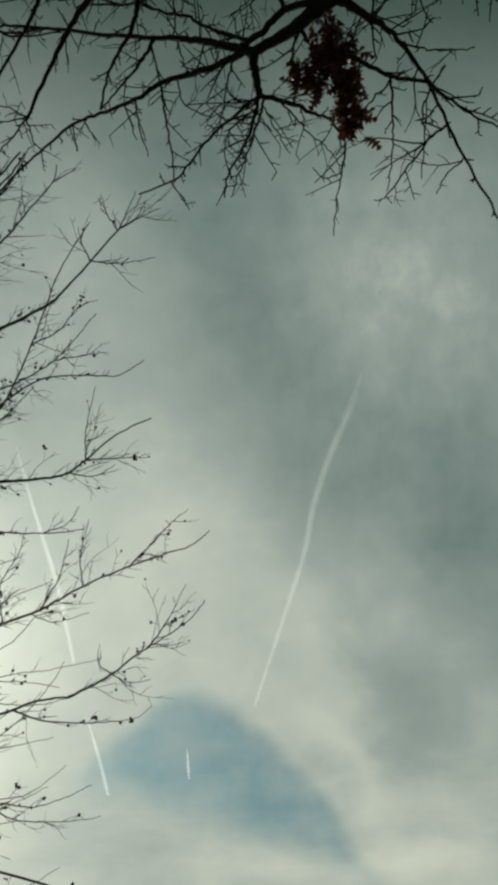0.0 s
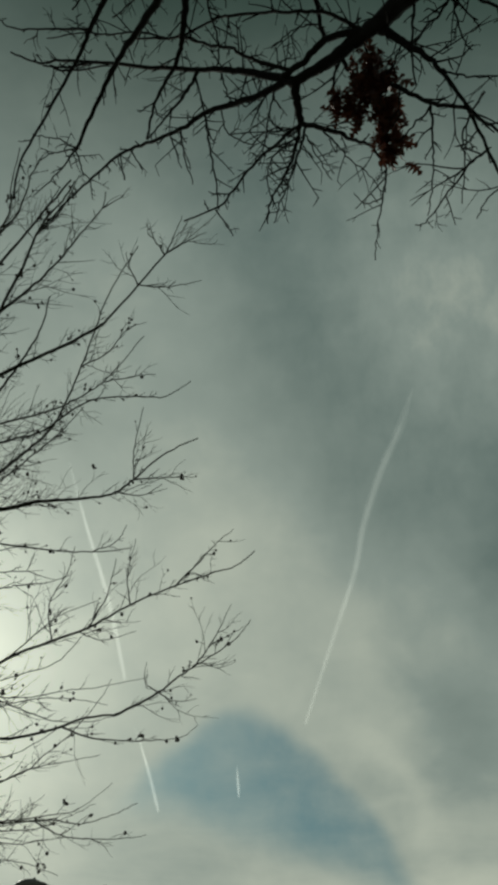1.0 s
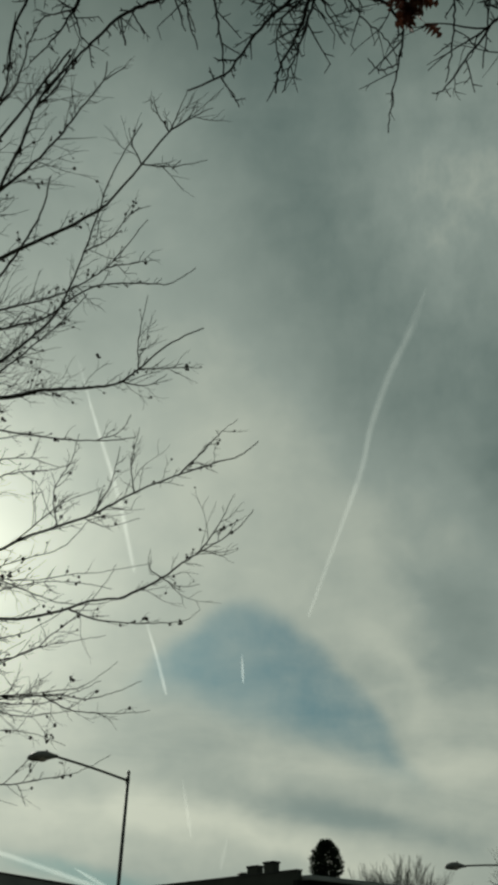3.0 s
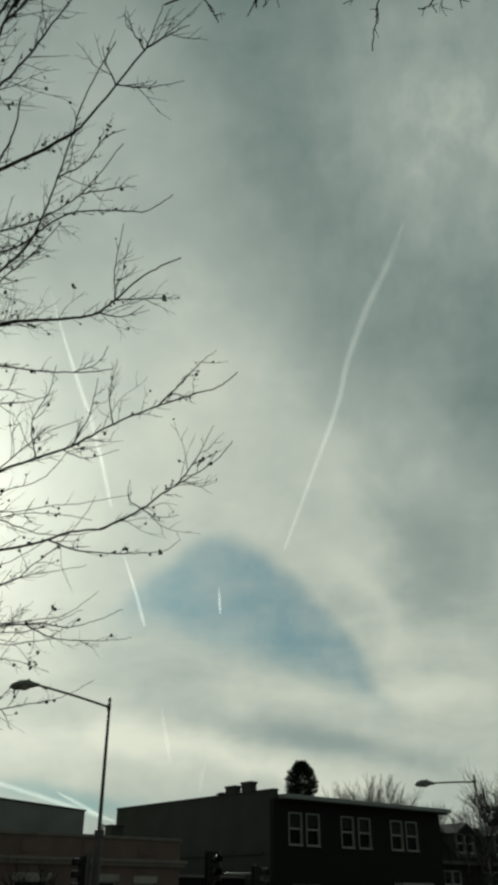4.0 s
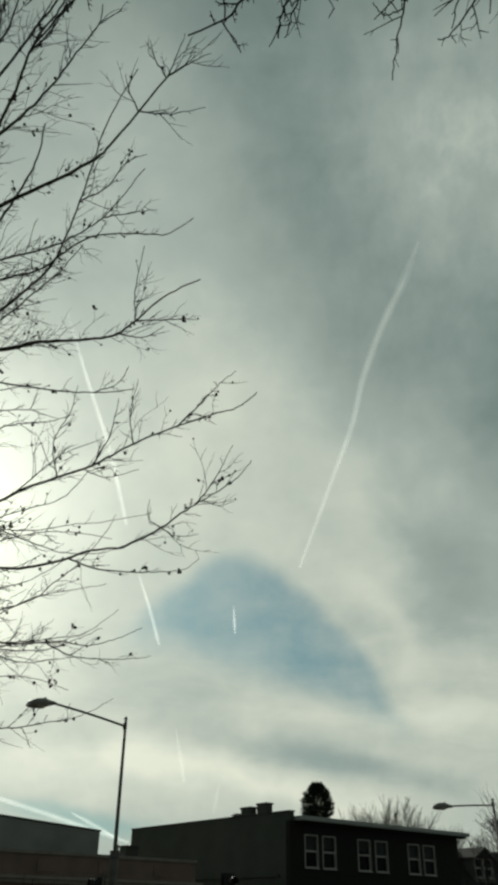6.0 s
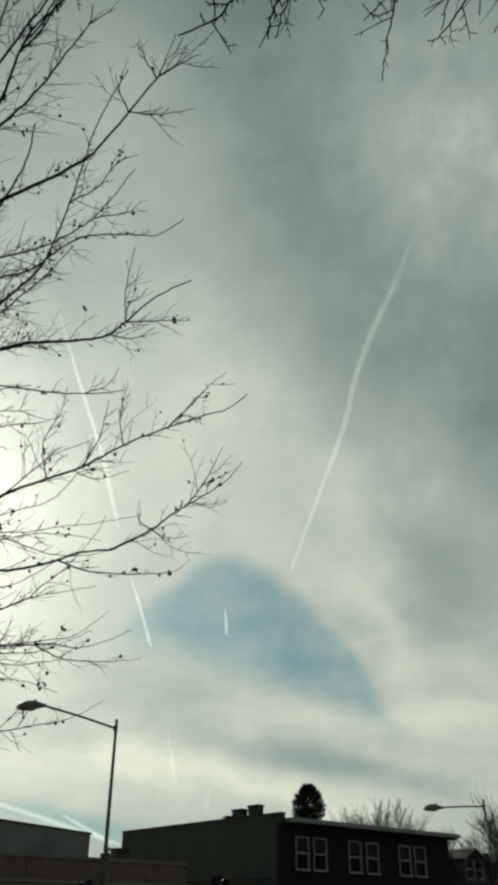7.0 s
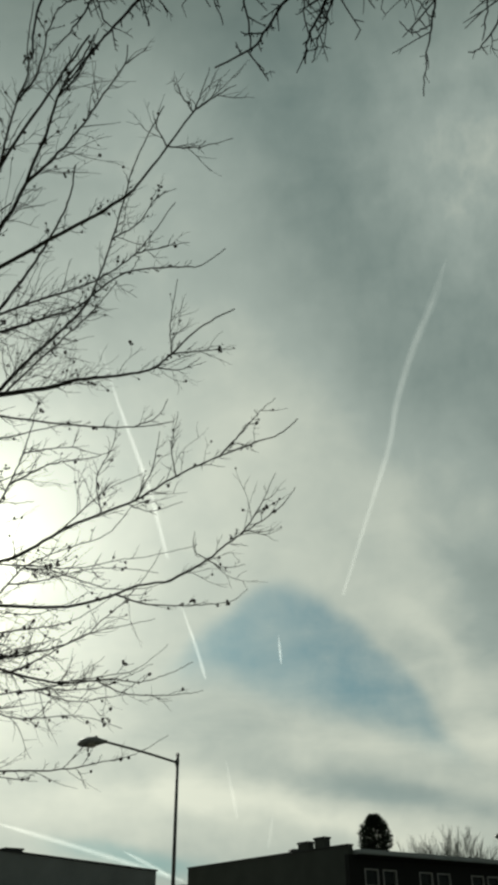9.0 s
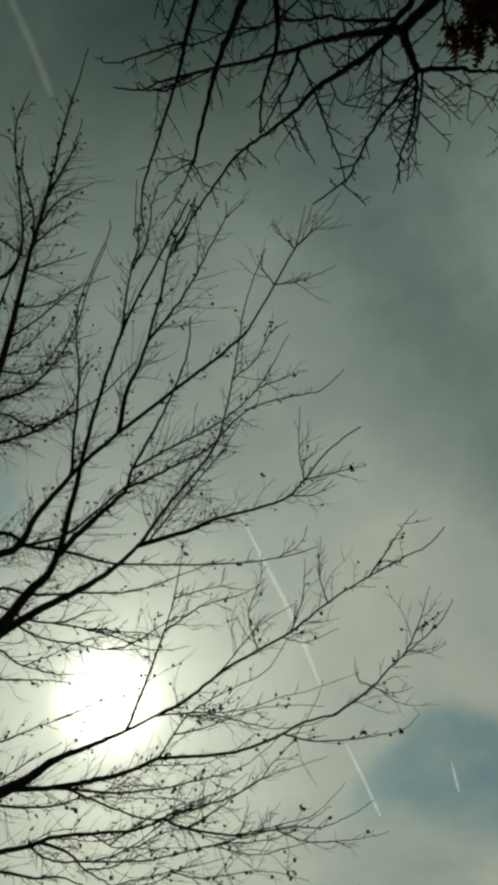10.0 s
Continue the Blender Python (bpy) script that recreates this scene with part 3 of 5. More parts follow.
street_lamp((12.3, 50, -0.76), (12.18, 50, 7.45), (12.18, 50, 7.2), (9.35, 50, 7.08), 0.09, "grey steel street lamp with a level arm")


# ---- traffic signals ----
def traffic_signal(at, turn, label, pole_x=0.22, pole_top=None):
    s = thing("traffic_signal", at, turn, label, "traffic light", "traffic lights at the crossing")
    part("housing", boxes((-0.17, 0.17, -0.13, 0.13, 0.0, 1.15), bevel=0.03), SIGNAL, s)
    part("backplate", boxes((-0.24, 0.24, 0.131, 0.145, -0.06, 1.21)), SIGNAL, s)
    for z in (0.2, 0.57, 0.95):
        hood = bmesh.new()
        n = 10
        ring = []
        for y, r in ((-0.13, 0.14), (-0.36, 0.15)):
            ring.append([hood.verts.new((math.cos(math.pi * (k / n * 1.3 - 0.15)) * r, y, z + math.sin(math.pi * (k / n * 1.3 - 0.15)) * r)) for k in range(n + 1)])
        for k in range(n):
            hood.faces.new((ring[0][k], ring[0][k + 1], ring[1][k + 1], ring[1][k]))
        vis = part("visor", hood, SIGNAL, s)
        sol = vis.modifiers.new("thick", "SOLIDIFY")
        sol.thickness = 0.012
        disc = bmesh.new()
        tube(disc, [Vector((0, -0.125, z)), Vector((0, -0.15, z))], [0.11, 0.08], 14)
        part("lens", disc, LENS, s)
    if pole_top is not None:
        part("post", rod((pole_x, 0.05, -0.87 - at[2]), (pole_x, 0.05, pole_top), 0.06, 0.05, 10), METAL, s)
        part("bracket", boxes((0.165, pole_x - 0.02, 0.0, 0.06, 0.2, 0.28), (0.165, pole_x - 0.02, 0.0, 0.06, 0.85, 0.93)), METAL, s)
    return s


traffic_signal((-1.48, 31, 1.66), 35, "black three-lamp traffic signal on a steel post", 0.3, 1.2)
traffic_signal((0.02, 31, 1.28), 70, "black three-lamp traffic signal with deep visors", 0.3, 1.1)
traffic_signal((-5.86, 31.2, 1.55), -60, "black three-lamp traffic signal beside the lamp pole", 0.26, 1.3)
bar = thing("signal_arm", (-1.1, 31, 2.2), 0, "bare aluminium tube joining two traffic signals", "pole")
part("tube", rod((-0.08, 0, 0), (0.95, 0, 0.0), 0.035, 0.035, 10), ARM, bar, "", True)
part("end_cap", rod((-0.11, 0, 0), (-0.08, 0, 0), 0.045, 0.045, 10), METAL, bar)


# ---- trees ----
def tree(name, label, trunk_line, radii, bark, rng_seed):
    t = thing(name, trunk_line[0], 0, label, "tree")
    o = Vector(trunk_line[0])
    line = spline([Vector(p) - o for p in trunk_line], 4)
    rr = np.interp(np.linspace(0, 1, len(line)), np.linspace(0, 1, len(radii)), radii)
    part("trunk", tube(bmesh.new(), line, list(rr), 14, 0.05, random.Random(rng_seed)), bark, t, "", True)
    return t


def any_way(rng):
    return Vector((rng.uniform(-1, 1), rng.uniform(-1, 1), rng.uniform(-1, 1)))


def spur(bm, at, way, length, r, rng, bend, depth, spots, kink):
    """A stiff, angular oak twig with short spurs set square to it."""
    pts, d, p = [at], way.normalized(), at.copy()
    n = 4
    for k in range(n):
        d = (d + bend * 0.1 + any_way(rng) * kink).normalized()
        p = p + d * length / n
        pts.append(p.copy())
    tube(bm, pts, [r * (1 - 0.11 * k) for k in range(n + 1)], 5 if depth else 4)
    spots.append(pts[-1])
    if depth:
        for k in (1, 2, 3, 4):
            if rng.random() < 0.62:
                side = d.cross(any_way(rng)).normalized()
                spur(bm, pts[k], d * 0.45 + side, length * rng.uniform(0.12, 0.4), r * 0.78, rng, bend, depth - 1, spots, kink)


def twig(bm, at, way, length, r, rng, bend, depth, spots, kink):
    """A slender winding twig that turns up at its tip, with finer ones on it."""
    pts, d, p = [at], way.normalized(), at.copy()
    n = 7
    swing, phase, pace = d.cross(any_way(rng)).normalized(), rng.uniform(0, 6.3), rng.uniform(0.6, 1.1)
    for k in range(n):
        d = (d + swing * 0.24 * math.sin(phase + k * pace) + bend * 0.06 * k / 3 + any_way(rng) * kink * 0.5).normalized()
        p = p + d * length / n
        pts.append(p.copy())
    tube(bm, pts, [r * (1 - 0.09 * k) for k in range(n + 1)], 4 if depth else 3)
    spots.append(pts[rng.choice((3, 5, 7, 7))])
    if depth:
        flip = 1
        for k in (1, 2, 3, 4, 5):
            if rng.random() < 0.5:
                flip = -flip
                twig(bm, pts[k], d * 0.8 + swing * flip * rng.uniform(0.4, 0.9), length * rng.uniform(0.15, 0.5), r * 0.78, rng, bend, depth - 1, spots, kink)


def oak_twig(bm, at, way, length, r, rng, bend, depth, spots, kink):
    """Oak twigs: most are short stiff spurs, some long and arching down."""
    if rng.random() < 0.22:
        twig(bm, at, way, length * 1.35, r, rng, bend, depth, spots, kink)
    else:
        spur(bm, at, way, length * rng.choice((0.5, 0.7, 1.0)), r, rng, bend, depth, spots, kink)


SPOTS = {}
HABIT = {}
LINES = {}


def limb(owner, pts, r0, r1, twigs):
    """A tapering limb through a few points, with its own twigs."""
    o = owner.matrix_world.translation
    bark, spacing, reach, fine_r, lift, seed, depth, kink, spread, grow_twig, slim = HABIT[owner.name]
    if slim:
        crown = float(np.interp(pts[-1][2], (6.0, 9.0), (0.0, 0.3)))
        r0, r1 = (r * min(1.0, crown + float(np.interp(r, (0.01, 0.03, 0.06, 0.1), (0.7, 0.62, 0.78, 0.9)))) for r in (r0, r1 * 0.75))
        inner = sum(p[0] for p in pts) / len(pts) < -5.0
        twigs = max(0.9 if inner or pts[-1][2] > 7.6 else 0.65, min(twigs, 1.5))
    if not slim:
        r0, r1 = r0 * (0.96 if r0 < 0.1 else 1.0), r1 * 0.9
    rng = random.Random(seed + len(SPOTS[owner.name]) * 7 + int(r0 * 1e5))
    ctrl = [Vector(p) - o for p in pts]
    root = min((q for known in LINES[owner.name] for q in known), key=lambda q: (q - ctrl[0]).length)
    gap_len = (root - ctrl[0]).length
    if gap_len < 0.3:
        ctrl[0] = root.copy()
    line = spline(ctrl, 6)
    jit = [any_way(rng) * 0.009 for _ in line]
    line = [p + j for p, j in zip(line, jit)]
    LINES[owner.name].append(line)
    n = len(line) - 1
    radii = [r0 * (r1 / r0) ** (k / n) for k in range(n + 1)]
    ob = part("limb", tube(bmesh.new(), line, radii, 8 if r0 > 0.02 else 6, 0.07, rng), bark, owner, "", True)
    total = sum((b - a).length for a, b in zip(line, line[1:]))
    bm = bmesh.new()
    count = max(1, int(total * twigs / spacing))
    spots = []
    for k in range(count):
        f = (k + rng.random()) / count
        f = 0.04 + (0.72 * f ** 1.3 if slim else 0.85 * f ** 1.25)
        i = min(n - 1, int(f * n))
        d = (line[i + 1] - line[i]).normalized()
        p = line[i].lerp(line[i + 1], f * n - i)
        side = d.cross(any_way(rng)).normalized()
        w = d * rng.uniform(0.6, 1.1) + side * rng.uniform(0.5, 1.0) * spread + lift * 0.3
        grow_twig(bm, p, w, reach * (1.2 - 1.2 * f if slim else 1.3 - 0.85 * f) * rng.choice((0.25, 0.4, 0.55, 0.8, 1.0)) * rng.uniform(0.8, 1.2), min(fine_r * rng.uniform(0.75, 1.25), radii[i] * 0.8), rng, lift, depth, spots, kink)
    part("twig_spray", bm, bark, ob)["kind"] = "stuff"
    SPOTS[owner.name] += spots


def trunk_axis(owner, pts):
    return spline([Vector(p) - Vector(pts[0]) for p in pts], 6)


OAK_TRUNK = [(3.4, -2.6, 0), (3.3, -2.4, 2.5), (3.0, -1.7, 5.2), (2.5, -0.6, 6.9), (1.95, 0.95, 7.6), (1.58, 1.82, 7.93)]
oak = tree("oak_tree", "bare oak, bark darkened to a silhouette, with a clump of dead leaves", OAK_TRUNK, [0.36, 0.3, 0.27, 0.22, 0.16, 0.14], OAK_BARK, 3)
SPOTS[oak.name] = []
LINES[oak.name] = [trunk_axis(oak, OAK_TRUNK)]
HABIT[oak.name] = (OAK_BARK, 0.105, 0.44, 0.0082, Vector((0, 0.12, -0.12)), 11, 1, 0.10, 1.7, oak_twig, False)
GUM_TRUNK = [(-10.3, 11.6, -0.2), (-10.1, 11.5, 2.0), (-9.6, 11.3, 4.9), (-9.57, 10.9, 6.9), (-10.1, 12.0, 8.45)]
gum = tree("street_tree", "bare grey street tree with clusters of dry seed heads", GUM_TRUNK, [0.3, 0.25, 0.22, 0.19, 0.14], GUM_BARK, 4)
SPOTS[gum.name] = []
LINES[gum.name] = [trunk_axis(gum, GUM_TRUNK)]
HABIT[gum.name] = (GUM_BARK, 0.13, 0.95, 0.0061, Vector((0.3, -0.1, 0.25)), 23, 1, 0.16, 1.1, twig, True)
bpy.context.view_layer.update()
# oak limbs
limb(oak, [(1.86, 1.26, 7.48), (1.49, 1.33, 7.98), (0.65, 1.80, 9.25), (-0.09, 2.12, 9.89), (-0.70, 2.44, 10.42), (-1.13, 2.70, 10.79), (-1.94, 3.02, 11.50)], 0.076, 0.022, 0.3)
limb(oak, [(1.58, 1.82, 7.93), (1.32, 2.35, 8.35), (1.12, 2.67, 8.58), (0.89, 3.00, 8.80), (0.59, 3.29, 8.92), (0.27, 3.52, 9.04)], 0.133, 0.048, 0.3)
limb(oak, [(0.91, 2.97, 8.78), (0.58, 3.11, 8.97), (0.39, 3.32, 9.02), (0.19, 3.51, 9.12)], 0.037, 0.031, 0.4)
limb(oak, [(0.88, 2.98, 8.80), (0.70, 2.93, 8.97), (0.51, 2.93, 9.12), (0.21, 3.01, 9.33), (-0.24, 3.20, 9.77), (-0.45, 3.31, 9.93), (-0.77, 3.54, 10.13)], 0.021, 0.013, 1)
limb(oak, [(0.29, 3.50, 9.03), (-0.11, 3.59, 9.43), (-0.40, 3.68, 9.69), (-0.90, 3.84, 10.08), (-1.68, 4.09, 10.80), (-2.35, 4.28, 11.33), (-2.64, 4.38, 11.48), (-3.03, 4.34, 11.72)], 0.045, 0.012, 1)
limb(oak, [(0.29, 3.42, 9.07), (0.11, 3.46, 9.28), (-0.10, 3.49, 9.51), (-0.28, 3.48, 9.70), (-0.52, 3.53, 9.91), (-0.76, 3.55, 10.12), (-1.30, 3.75, 10.59)], 0.022, 0.013, 1)
limb(oak, [(-0.93, 3.62, 10.28), (-1.30, 3.70, 10.65), (-1.67, 3.86, 10.97), (-1.98, 3.94, 11.24), (-2.51, 4.14, 11.60)], 0.013, 0.008, 1)
limb(oak, [(0.23, 3.52, 9.10), (-0.11, 3.80, 9.33), (-0.53, 4.07, 9.63), (-0.79, 4.29, 9.75), (-1.21, 4.59, 10.00), (-1.62, 4.89, 10.27), (-2.04, 5.27, 10.42), (-2.43, 5.65, 10.52), (-2.83, 6.03, 10.52)], 0.040, 0.011, 0.8)
limb(oak, [(-1.13, 2.70, 10.79), (-1.41, 3.16, 10.89), (-1.69, 3.54, 10.98), (-1.90, 3.86, 11.01), (-2.12, 4.19, 11.02), (-2.66, 4.89, 11.02), (-3.01, 5.33, 10.92), (-3.16, 5.73, 10.71)], 0.046, 0.012, 0.8)
limb(oak, [(-0.69, 2.56, 10.17), (-0.86, 3.01, 10.15), (-1.18, 3.46, 10.31), (-1.52, 3.91, 10.46), (-1.81, 4.35, 10.50), (-2.18, 4.95, 10.49)], 0.058, 0.021, 0.7)
limb(oak, [(-2.15, 4.90, 10.49), (-2.46, 5.25, 10.51), (-2.84, 5.58, 10.54)], 0.014, 0.007, 1)
limb(oak, [(-2.18, 4.93, 10.50), (-2.49, 5.08, 10.68), (-2.70, 5.20, 10.73)], 0.011, 0.007, 1)
limb(oak, [(-2.18, 4.93, 10.50), (-2.40, 4.92, 10.69), (-2.76, 4.97, 10.91)], 0.011, 0.007, 1)
limb(oak, [(-2.20, 4.96, 10.50), (-2.10, 5.12, 10.30), (-1.98, 5.15, 10.16)], 0.011, 0.007, 1)
limb(oak, [(-0.69, 2.56, 10.17), (-0.67, 2.99, 10.10), (-0.74, 3.35, 10.04), (-0.78, 3.57, 10.02), (-0.86, 3.77, 10.02), (-1.04, 4.05, 10.09), (-1.16, 4.29, 10.12), (-1.27, 4.61, 10.09)], 0.049, 0.013, 0.8)
limb(oak, [(-0.60, 3.75, 9.86), (-0.78, 4.01, 9.88), (-0.98, 4.25, 9.92), (-1.26, 4.59, 10.05)], 0.022, 0.010, 1)
limb(oak, [(0.32, 3.48, 9.02), (0.33, 3.63, 8.94), (0.37, 3.79, 8.83)], 0.048, 0.036, 0.2)
limb(oak, [(0.37, 3.78, 8.84), (0.68, 3.77, 8.61), (0.82, 3.78, 8.48), (0.97, 3.76, 8.34)], 0.028, 0.013, 0.7)
limb(oak, [(0.37, 3.78, 8.84), (0.16, 4.02, 8.91), (-0.06, 4.30, 9.03), (-0.30, 4.64, 9.10), (-0.46, 4.85, 9.13), (-0.87, 5.16, 9.33)], 0.019, 0.010, 1)
limb(oak, [(0.35, 3.80, 8.84), (0.32, 4.01, 8.78), (0.22, 4.28, 8.73), (0.08, 4.55, 8.75), (0.04, 4.76, 8.67)], 0.020, 0.009, 1.6)
limb(oak, [(0.42, 3.78, 8.80), (0.32, 4.11, 8.70), (0.25, 4.32, 8.69), (0.16, 4.56, 8.67), (0.11, 4.75, 8.65)], 0.014, 0.006, 1.6)
limb(oak, [(0.34, 3.92, 8.81), (0.11, 4.17, 8.91), (0.05, 4.38, 8.89), (0.11, 4.60, 8.72)], 0.011, 0.006, 1.6)
limb(oak, [(0.53, 3.77, 8.73), (0.68, 3.86, 8.56), (0.78, 3.93, 8.44), (0.93, 3.98, 8.28), (1.06, 4.04, 8.06)], 0.011, 0.005, 1)
limb(oak, [(0.41, 3.83, 8.79), (0.53, 4.04, 8.62), (0.64, 4.17, 8.47)], 0.008, 0.005, 1)
limb(oak, [(1.09, 3.66, 8.22), (1.08, 3.86, 8.13), (1.06, 4.08, 8.03), (1.03, 4.31, 7.93), (1.01, 4.57, 7.78)], 0.013, 0.005, 0.8)
limb(oak, [(1.06, 4.07, 8.04), (0.93, 4.21, 8.13), (0.83, 4.18, 8.25)], 0.007, 0.005, 0.8)
limb(oak, [(0.97, 2.89, 8.73), (1.14, 2.92, 8.50), (1.29, 2.92, 8.25), (1.41, 2.95, 8.04), (1.59, 3.08, 7.65), (1.77, 3.33, 7.18), (1.98, 3.54, 6.75), (2.07, 3.64, 6.53)], 0.045, 0.007, 0.7)
limb(oak, [(0.94, 3.27, 8.61), (1.11, 3.24, 8.38), (1.23, 3.22, 8.20), (1.39, 3.19, 7.96), (1.58, 3.07, 7.64)], 0.024, 0.017, 0.6)
limb(oak, [(1.59, 3.08, 7.65), (1.68, 3.08, 7.44), (1.85, 3.09, 7.18), (2.03, 3.06, 6.93)], 0.019, 0.007, 1)
limb(oak, [(1.36, 3.19, 8.00), (1.39, 3.38, 7.86), (1.40, 3.57, 7.75), (1.40, 3.78, 7.64), (1.38, 3.97, 7.56)], 0.012, 0.005, 0.9)
limb(oak, [(1.70, 3.23, 7.38), (1.60, 3.45, 7.45), (1.49, 3.74, 7.50), (1.37, 4.02, 7.55), (1.30, 4.10, 7.64)], 0.012, 0.005, 0.9)
limb(oak, [(1.60, 3.10, 7.61), (1.56, 3.27, 7.57), (1.58, 3.45, 7.45), (1.58, 3.69, 7.34)], 0.009, 0.005, 0.9)
limb(oak, [(1.37, 3.23, 7.98), (1.27, 3.42, 8.07), (1.17, 3.59, 8.13)], 0.010, 0.008, 0.6)
limb(oak, [(1.80, 3.37, 7.11), (1.71, 3.54, 7.12), (1.67, 3.70, 7.14)], 0.007, 0.005, 0.8)
limb(oak, [(1.26, 2.45, 8.43), (1.44, 2.42, 8.20), (1.61, 2.38, 7.87), (1.78, 2.38, 7.60), (1.97, 2.40, 7.31)], 0.025, 0.007, 0.7)
limb(oak, [(1.44, 2.42, 8.20), (1.48, 2.56, 8.07), (1.54, 2.69, 7.92), (1.58, 2.72, 7.83)], 0.010, 0.005, 0.6)
limb(oak, [(1.45, 2.45, 8.18), (1.38, 2.61, 8.20), (1.30, 2.74, 8.30), (1.22, 2.99, 8.34)], 0.012, 0.008, 0.8)
limb(oak, [(1.44, 2.46, 8.18), (1.59, 2.52, 7.86)], 0.012, 0.007, 0.3)
limb(oak, [(1.44, 2.42, 8.20), (1.49, 2.50, 8.14), (1.43, 2.65, 8.18)], 0.010, 0.005, 0.5)
limb(oak, [(0.30, 1.96, 9.58), (0.40, 2.47, 9.41), (0.47, 2.68, 9.33), (0.51, 2.93, 9.23), (0.57, 3.16, 9.13)], 0.025, 0.019, 0.5)
limb(oak, [(0.47, 2.68, 9.33), (0.31, 2.82, 9.40), (0.21, 2.95, 9.47), (0.37, 3.04, 9.33), (0.57, 3.13, 9.17)], 0.008, 0.006, 0.7)
limb(oak, [(0.44, 2.61, 9.36), (0.69, 2.60, 9.23), (0.96, 2.52, 8.97), (1.18, 2.38, 8.65), (1.27, 2.35, 8.49)], 0.011, 0.008, 0.5)
limb(oak, [(0.21, 2.61, 9.70), (0.36, 2.68, 9.54), (0.46, 2.72, 9.46)], 0.009, 0.006, 0.5)
limb(oak, [(1.21, 2.53, 8.49), (1.23, 2.88, 8.40), (1.27, 3.17, 8.22)], 0.013, 0.008, 0.8)
limb(oak, [(1.41, 2.95, 8.04), (1.54, 2.90, 7.81), (1.66, 2.80, 7.60), (1.81, 2.70, 7.41)], 0.010, 0.005, 0.8)
limb(oak, [(1.18, 2.92, 8.44), (1.10, 3.10, 8.42), (1.03, 3.25, 8.48)], 0.008, 0.005, 0.6)
limb(oak, [(-0.40, 3.68, 9.69), (-0.34, 3.82, 9.56), (-0.30, 3.89, 9.48)], 0.012, 0.006, 0.6)
limb(oak, [(-0.59, 4.13, 9.66), (-0.54, 4.34, 9.48), (-0.49, 4.61, 9.27), (-0.47, 4.84, 9.10)], 0.015, 0.009, 0.8)
limb(oak, [(-0.49, 4.87, 9.15), (-0.40, 4.97, 8.99), (-0.32, 5.03, 8.85)], 0.009, 0.006, 0.6)
limb(oak, [(-0.42, 4.00, 9.56), (-0.35, 4.17, 9.40), (-0.17, 4.18, 9.20), (-0.08, 4.15, 9.11)], 0.009, 0.006, 0.6)
limb(oak, [(-0.86, 4.34, 9.79), (-0.83, 4.56, 9.64), (-0.74, 4.77, 9.42)], 0.013, 0.006, 0.8)
limb(oak, [(-0.96, 4.42, 9.85), (-0.87, 4.67, 9.59)], 0.010, 0.006, 0.6)
limb(oak, [(-1.62, 4.89, 10.27), (-1.60, 5.11, 10.09)], 0.010, 0.007, 0.4)
limb(oak, [(-1.48, 4.79, 10.18), (-1.35, 4.91, 9.97)], 0.010, 0.007, 0.4)
limb(oak, [(-1.87, 2.99, 11.44), (-2.01, 3.36, 11.40), (-2.19, 3.62, 11.43)], 0.014, 0.007, 0.8)
limb(oak, [(-1.34, 3.04, 10.87), (-1.76, 3.33, 11.05), (-2.06, 3.67, 11.17)], 0.017, 0.011, 0.8)
limb(oak, [(-1.92, 3.15, 11.43), (-1.56, 3.05, 10.94), (-1.14, 2.91, 10.55), (-0.70, 2.80, 10.13)], 0.018, 0.009, 1)
limb(oak, [(-1.46, 3.22, 10.91), (-1.25, 3.32, 10.63), (-0.98, 3.27, 10.33)], 0.014, 0.006, 0.7)
limb(oak, [(-0.85, 2.97, 10.15), (-1.23, 3.28, 10.44), (-1.53, 3.55, 10.66)], 0.012, 0.007, 0.8)
limb(oak, [(-1.87, 3.81, 11.01), (-2.24, 3.90, 11.28), (-2.87, 4.03, 11.63), (-3.11, 3.97, 11.80)], 0.018, 0.008, 0.6)
limb(oak, [(-0.68, 2.88, 10.12), (-0.52, 3.06, 10.00), (-0.45, 3.29, 9.89), (-0.40, 3.48, 9.81), (-0.43, 3.72, 9.78)], 0.012, 0.009, 1)
limb(oak, [(-0.68, 3.05, 10.09), (-0.44, 3.02, 9.96), (-0.30, 3.09, 9.85)], 0.009, 0.006, 0.8)
limb(oak, [(-0.68, 2.85, 10.13), (-0.38, 2.93, 9.93), (-0.30, 3.15, 9.81)], 0.009, 0.006, 0.8)
limb(oak, [(-1.96, 4.17, 11.02), (-2.24, 4.31, 11.21), (-2.60, 4.39, 11.45)], 0.018, 0.011, 0.7)
limb(oak, [(-2.51, 4.37, 11.39), (-2.28, 4.35, 11.21), (-1.68, 4.11, 10.78)], 0.019, 0.010, 0.5)
limb(oak, [(0.12, 3.61, 9.18), (0.08, 3.83, 9.10), (0.03, 4.09, 9.03), (-0.03, 4.30, 8.97)], 0.011, 0.006, 0.9)
limb(oak, [(0.32, 3.84, 8.86), (0.05, 3.99, 9.07), (-0.12, 4.23, 9.17)], 0.008, 0.006, 1)
limb(oak, [(0.54, 3.05, 9.18), (0.32, 3.14, 9.27), (0.11, 3.35, 9.39)], 0.008, 0.006, 0.8)
limb(oak, [(0.89, 3.00, 8.80), (0.91, 3.11, 8.72), (0.90, 3.23, 8.70)], 0.016, 0.011, 0.5)
limb(oak, [(0.67, 3.22, 8.89), (0.81, 3.31, 8.76), (0.95, 3.29, 8.62)], 0.022, 0.019, 0.5)
limb(oak, [(0.70, 3.24, 8.86), (0.64, 3.45, 8.78), (0.72, 3.58, 8.66)], 0.014, 0.008, 0.8)
limb(oak, [(0.94, 3.30, 8.63), (1.02, 3.49, 8.44), (1.09, 3.67, 8.23)], 0.019, 0.013, 0.4)
